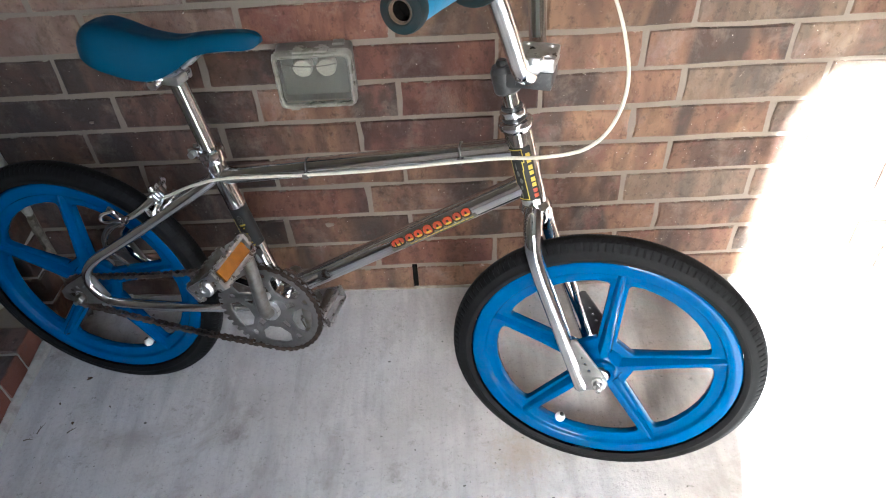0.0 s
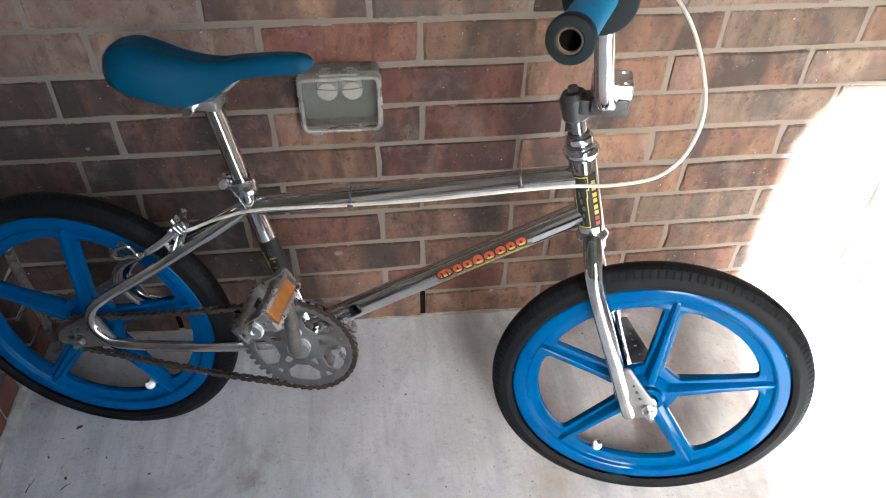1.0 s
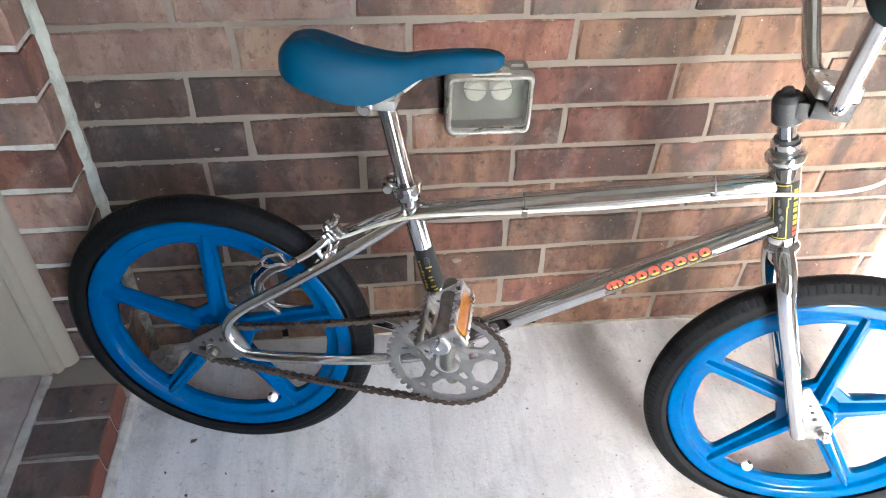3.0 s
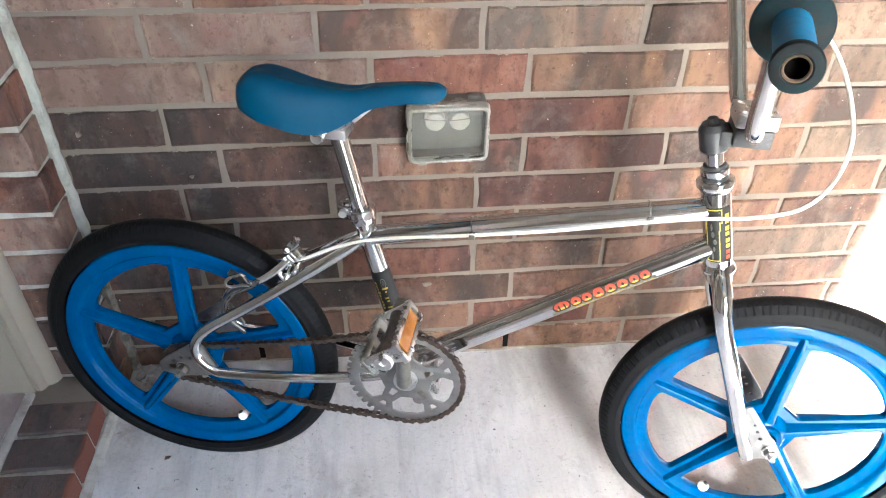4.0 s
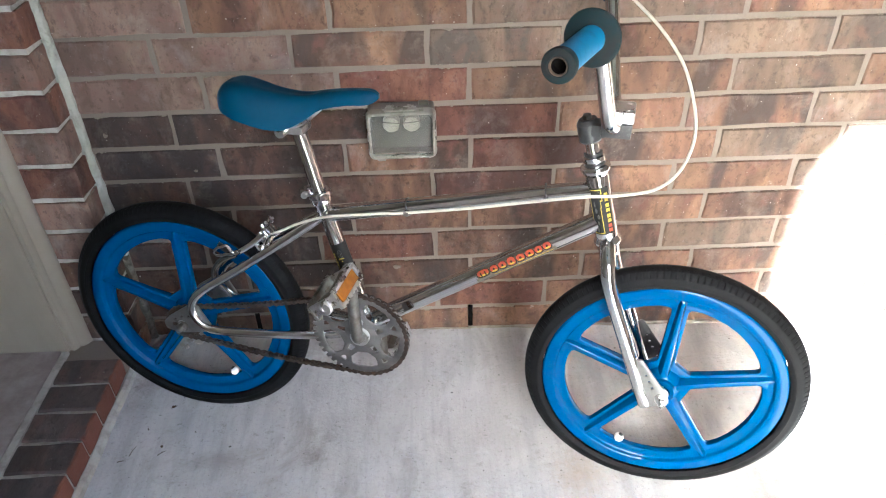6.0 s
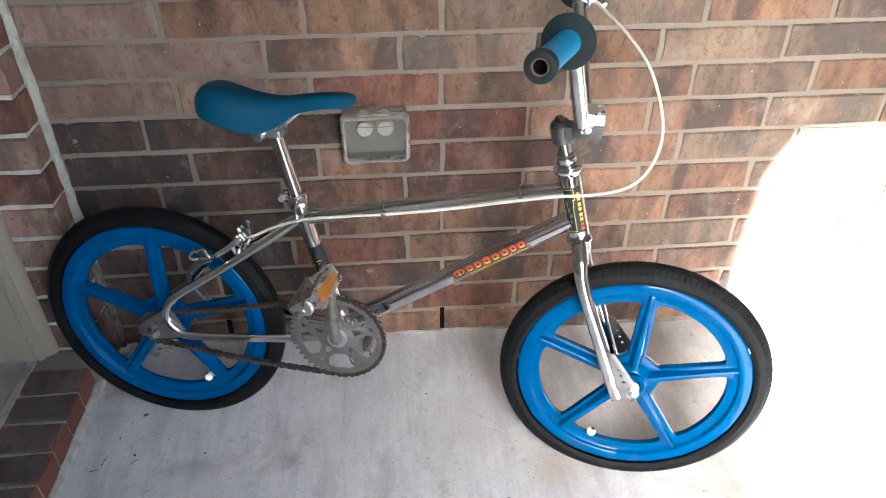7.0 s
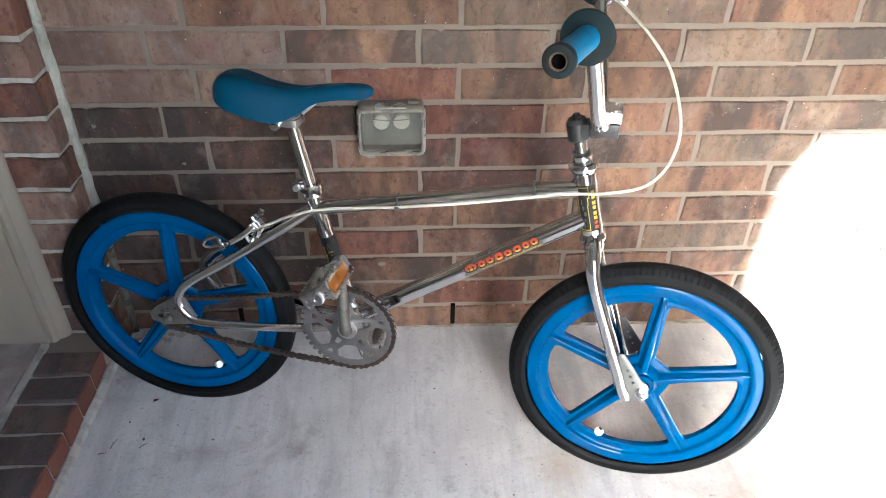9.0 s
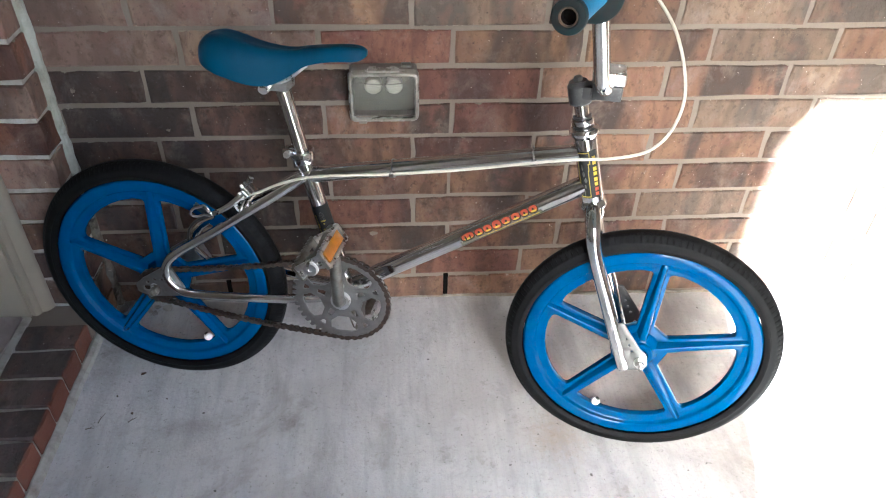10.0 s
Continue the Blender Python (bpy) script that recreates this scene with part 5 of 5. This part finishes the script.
bm = bmesh.new()
box(bm, (-0.060, -0.012, -0.044), (0.060, 0.004, 0.044), None, 0.004)
part("back_plate", bm, GREYPLAST, outlet, "grey plastic back plate")
bm = rounded_frame(((0.003, 0.0655, 0.0485, 0.010), (-0.028, 0.0640, 0.0475, 0.010), (-0.0305, 0.0625, 0.0460, 0.010), (-0.0305, 0.0600, 0.0435, 0.008), (-0.010, 0.0600, 0.0435, 0.008), (0.003, 0.0600, 0.0435, 0.008)))
part("body", bm, BOXGREY, outlet, "weathered grey plastic box", True, 30)
# socket faces as pale domes, which also stand in for two glare spots
for x in (-0.02, 0.02):
    bm = bmesh.new()
    turned(bm, (x, -0.006, 0.016), (x, -0.034, 0.016), [(0.0165, 0), (0.0165, 0.8), (0.015, 0.92), (0.011, 0.985), (0.0, 1)], 28)
    part("socket", bm, IVORY, outlet, "ivory socket face domed to stand for a soft glare spot")
bm = rounded_frame(((-0.031, 0.0655, 0.0495, 0.012), (-0.0325, 0.0675, 0.0515, 0.013), (-0.042, 0.0668, 0.0508, 0.013), (-0.0485, 0.0648, 0.0488, 0.012), (-0.0505, 0.0620, 0.0460, 0.011), (-0.0495, 0.0600, 0.0440, 0.010), (-0.0465, 0.0588, 0.0428, 0.009), (-0.043, 0.0595, 0.0435, 0.009), (-0.031, 0.0625, 0.0465, 0.010)))
cover = part("cover", bm, FROSTED, outlet, "cloudy plastic cover rim", True, 30)
# the pane bulges a little and is moulded with a sagging lip below its top edge
bm = bmesh.new()
for back in (0.0, 0.0016):
    grid = [[bm.verts.new((0.0590 * u / 8, -0.0455 + back - 0.0038 * (1 - (u / 8) ** 4) * (1 - (v / 6) ** 4), 0.0430 * v / 6)) for u in range(-8, 9)] for v in range(-6, 7)]
    for p, q in zip(grid, grid[1:]):
        for a in range(16):
            bm.faces.new((p[a], p[a + 1], q[a + 1], q[a]) if back == 0.0 else (p[a], q[a], q[a + 1], p[a + 1]))
pane = part("window", bm, CLEAR, cover, "clear bulged plastic window")
pane.visible_shadow = False
bm = bmesh.new()
tube(bm, smooth_path([(-0.047, -0.0478, 0.0335), (-0.03, -0.0490, 0.0305), (0.0, -0.0496, 0.0285), (0.03, -0.0490, 0.0305), (0.049, -0.0475, 0.0345)], 5), 0.0009, 8)
part("moulded_lip", bm, BOXGREY, cover)
bm = bmesh.new()
box(bm, (-0.03, -0.044, 0.046), (0.03, -0.026, 0.0535), None, 0.003)
for x in (-0.02, 0.02):
    turned(bm, (x - 0.007, -0.024, 0.0505), (x + 0.007, -0.024, 0.0505), [(0.0, 0), (0.0042, 0.02), (0.0042, 0.98), (0.0, 1)], 14)
part("hinge", bm, FROSTED, outlet, "cloudy plastic hinge lug")
bm = bmesh.new()
box(bm, (0.034, -0.016, 0.046), (0.054, 0.0, 0.053), None, 0.003)
part("bracket", bm, GREYPLAST, outlet, "grey plastic bracket")
bm = bmesh.new()
box(bm, (-0.05, -0.046, -0.0545), (-0.034, -0.034, -0.049), None, 0.002)
part("latch", bm, FROSTED, outlet)

# ---- litter on the slab ----
rng = random.Random(21)


def litter(x, y, size, label, cat):
    bm = bmesh.new()
    for i in range(4):
        r = size * rng.uniform(0.25, 0.5)
        bmesh.ops.create_icosphere(bm, subdivisions=1, radius=r, matrix=Matrix.Translation((rng.uniform(-size, size) * 0.5, rng.uniform(-size, size) * 0.35, r * 0.3)) @ Matrix.Diagonal((1.2, 0.8, 0.5, 1)))
    for v in bm.verts:
        v.co += Vector((rng.uniform(-1, 1), rng.uniform(-1, 1), 0)) * size * 0.08
    ob = link_mesh("litter", bm, LITTER)
    ob.matrix_world = pose(x, y, floor_z(x), 0, 0, rng.uniform(0, 360))
    tagged(ob, label, cat, "litter on the slab")


def twig(x, y, length, turn):
    bm = bmesh.new()
    tube(bm, smooth_path([(-length / 2, 0, 0.001), (-length * 0.1, length * 0.03, 0.0015), (length / 2, -length * 0.02, 0.001)], 4), [0.001, 0.0004], 6)
    tube(bm, [(0, length * 0.02, 0.001), (length * 0.16, length * 0.22, 0.001)], [0.0007, 0.0003], 6)
    ob = link_mesh("twig", bm, LITTER)
    ob.matrix_world = pose(x, y, floor_z(x), 0, 0, turn)
    tagged(ob, "short dry brown twig lying on the concrete", "twig", "twigs on the slab")


litter(-0.662, -0.230, 0.009, "dark brown crumb of leaf on the concrete", "leaf crumb")
litter(-0.66, -0.335, 0.005, "dark brown crumb of leaf on the concrete", "leaf crumb")
litter(-0.70, -0.29, 0.004, "small dark seed husk on the concrete", "seed husk")
litter(0.52, -0.012, 0.006, "dark crumb of dirt at the wall's foot", "dirt")
litter(-0.60, -0.30, 0.003, "small dark seed husk on the concrete", "seed husk")
twig(-0.715, -0.345, 0.026, 75)
twig(-0.655, -0.352, 0.018, 40)
twig(-0.73, -0.37, 0.016, 10)


# crumbs of mortar left in the corner
bm = bmesh.new()
rng = random.Random(31)
for i in range(44):
    x, y = WALL_X + 0.012 + abs(rng.gauss(0, 0.05)), -0.006 - abs(rng.gauss(0, 0.03))
    r = rng.choice((0.002, 0.003, 0.0045, 0.007, 0.0105))
    vs = bmesh.ops.create_icosphere(bm, subdivisions=1, radius=r, matrix=pose(x, y, floor_z(x) + r * 0.3, 0, 0, rng.uniform(0, 180)) @ Matrix.Diagonal((rng.uniform(0.8, 1.5), rng.uniform(0.7, 1.1), rng.uniform(0.45, 0.8), 1)))["verts"]
    for v in vs:
        v.co += Vector((rng.uniform(-1, 1), rng.uniform(-1, 1), rng.uniform(-0.5, 0.5))) * r * 0.25
tagged(link_mesh("mortar_crumbs", bm, PALEMORTAR), "grey crumbs of mortar in the corner on the slab", "mortar crumbs", "", "stuff")

# ---- bricks, each its own piece ----
rng = random.Random(3)
BANK = {}


def brick_mesh(w, d, h, kind, facing):
    """A fired brick with worn arrises: w wide, d deep, h high, its middle at the front face's middle; meshes are shared."""
    key = (round(w, 3), round(d, 3), round(h, 3), kind, facing)
    if key not in BANK:
        BANK[key] = []
        for version in range(4):
            j = lambda s: rng.uniform(-s, s)
            e = 0.0028
            bm = bmesh.new()
            ring = []
            for inset, y in ((e, 0.0), (0.0, e), (0.0, d)):
                pts = []
                for sx, sz in ((-1, -1), (-0.4, -1), (0.3, -1), (1, -1), (1, 0.1), (1, 1), (0.4, 1), (-0.3, 1), (-1, 1), (-1, -0.1)):
                    pts.append(bm.verts.new((sx * (w / 2 - inset) + j(0.0022), y + (j(0.0012) if y == 0 else 0), sz * (h / 2 - inset) + j(0.0021))))
                ring.append(pts)
            bm.faces.new(ring[0])
            for p, q in zip(ring, ring[1:]):
                for i in range(10):
                    bm.faces.new((p[i - 1], p[i], q[i], q[i - 1]))
            bmesh.ops.recalc_face_normals(bm, faces=bm.faces)
            me = bpy.data.meshes.new("brick")
            bm.to_mesh(me)
            bm.free()
            me.materials.append(BRICKS[kind])
            BANK[key].append(me)
    return rng.choice(BANK[key])


def lay(parent, name, w, d, h, m, kind, facing="y"):
    ob = new(name, brick_mesh(w, d, h, kind, facing))
    ob.parent = parent
    ob.matrix_basis = m
    return ob


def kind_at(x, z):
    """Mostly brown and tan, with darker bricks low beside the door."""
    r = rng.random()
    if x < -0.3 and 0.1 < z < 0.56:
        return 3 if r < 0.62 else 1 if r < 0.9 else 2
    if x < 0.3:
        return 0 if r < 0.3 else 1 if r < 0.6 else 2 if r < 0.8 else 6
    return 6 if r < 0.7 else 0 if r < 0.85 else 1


JOINT = 0.0105
# 0 tan, 1 brown, 2 red, 3 dark, 6 umber, 7 lime-dusted, course by course from the soldiers down
# tan third bricks in the two lowest courses carry floor-bounced light as colour
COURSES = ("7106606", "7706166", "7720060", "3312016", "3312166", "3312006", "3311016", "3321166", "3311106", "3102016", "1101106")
for i in range(-1, 10):
    z1 = TOP - PITCH * i
    zc = z1 - PITCH / 2
    first = -0.006 if i % 2 else -0.0845
    edges = [first + LENGTH * n for n in range(-4, 5)]
    edges = [WALL_X + 0.006] + [e for e in edges if e > WALL_X + 0.03]
    for j, (a, b) in enumerate(zip(edges, edges[1:])):
        w = b - a - JOINT
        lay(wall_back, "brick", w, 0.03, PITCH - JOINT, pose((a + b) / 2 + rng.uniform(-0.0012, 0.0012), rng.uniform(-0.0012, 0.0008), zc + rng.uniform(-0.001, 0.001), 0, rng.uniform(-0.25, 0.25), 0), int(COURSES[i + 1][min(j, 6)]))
# soldier course above
for n in range(24):
    x = -0.692 + 0.0828 * (n - 0.5)
    lay(wall_back, "soldier_brick", 0.0715, 0.03, 0.243, pose(x, rng.uniform(-0.001, 0.001), TOP + PITCH + JOINT / 2 + 0.1215, 0, rng.uniform(-0.3, 0.3), 0), kind_at(x, 0.9))
# the wall beyond, joined
bm = bmesh.new()
for i in range(-28, 10):
    zc = TOP - PITCH * i - PITCH / 2
    first = -0.006 if i % 2 else -0.0845
    for n in range(-3, 14):
        a = first + LENGTH * n
        if a < WALL_X or (zc < 1.06 and a < 0.92) or 0.79 < zc < 1.06 or a > END_X - 0.2:
            continue
        box(bm, (a + JOINT / 2, 0.0, zc - (PITCH - JOINT) / 2), (a + LENGTH - JOINT / 2, 0.02, zc + (PITCH - JOINT) / 2))
tagged(part("far_bricks", bm, BRICKS[1], wall_back, "", False), kind="stuff")
# corner bricks of the return: they show an end to the porch and a side to the door
for i in range(-6, 10):
    zc = TOP + 0.006 - PITCH * i - PITCH / 2
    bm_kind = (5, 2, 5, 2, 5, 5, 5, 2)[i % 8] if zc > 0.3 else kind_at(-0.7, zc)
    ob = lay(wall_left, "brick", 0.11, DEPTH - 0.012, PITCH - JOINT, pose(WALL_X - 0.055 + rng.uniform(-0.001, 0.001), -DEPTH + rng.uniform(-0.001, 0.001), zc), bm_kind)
# sill bricks
y = -0.1375
while y > -1.1:
    ob = lay(sill, "brick", 0.128, 0.075, 0.068, pose(SILL_X - 0.064 + rng.uniform(-0.0015, 0.0015), y - 0.0335, SILL + rng.uniform(-0.001, 0.001), -90, 0, 0), 4)
    y -= 0.0765

# open weep joints at the foot of the wall
for x in (-0.006, -0.515):
    bm = bmesh.new()
    box(bm, (x - 0.0056, -0.0008, floor_z(x) + 0.006), (x + 0.0056, 0.0045, 0.046), None, 0.002)
    part("weep_hole", bm, HOLE, wall_back, "dark open weep joint")

# splashes of mortar left on the bricks
def splash(x, z, w, h, seed):
    r = random.Random(seed)
    bm = bmesh.new()
    n = 14
    rim = []
    for i in range(n):
        a = 2 * math.pi * i / n
        f = r.uniform(0.6, 1.15)
        rim.append((x + w * f * math.cos(a), z + h * f * math.sin(a)))
    top = bm.verts.new((x, -0.0032, z))
    mid = [bm.verts.new((x + (u - x) * 0.7, -0.0028, z + (v - z) * 0.7)) for u, v in rim]
    low = [bm.verts.new((u, 0.0006, v)) for u, v in rim]
    for i in range(n):
        bm.faces.new((top, mid[i - 1], mid[i]))
        bm.faces.new((mid[i - 1], low[i - 1], low[i], mid[i]))
    part("mortar_splash", bm, MORTAR, wall_back, "pale splash of mortar on a brick")


for i, (x, z, w, h) in enumerate(((-0.174, 0.173, 0.011, 0.0075), (-0.569, 0.441, 0.005, 0.003), (-0.728, 0.527, 0.005, 0.006))):
    splash(x, z, w, h, i)
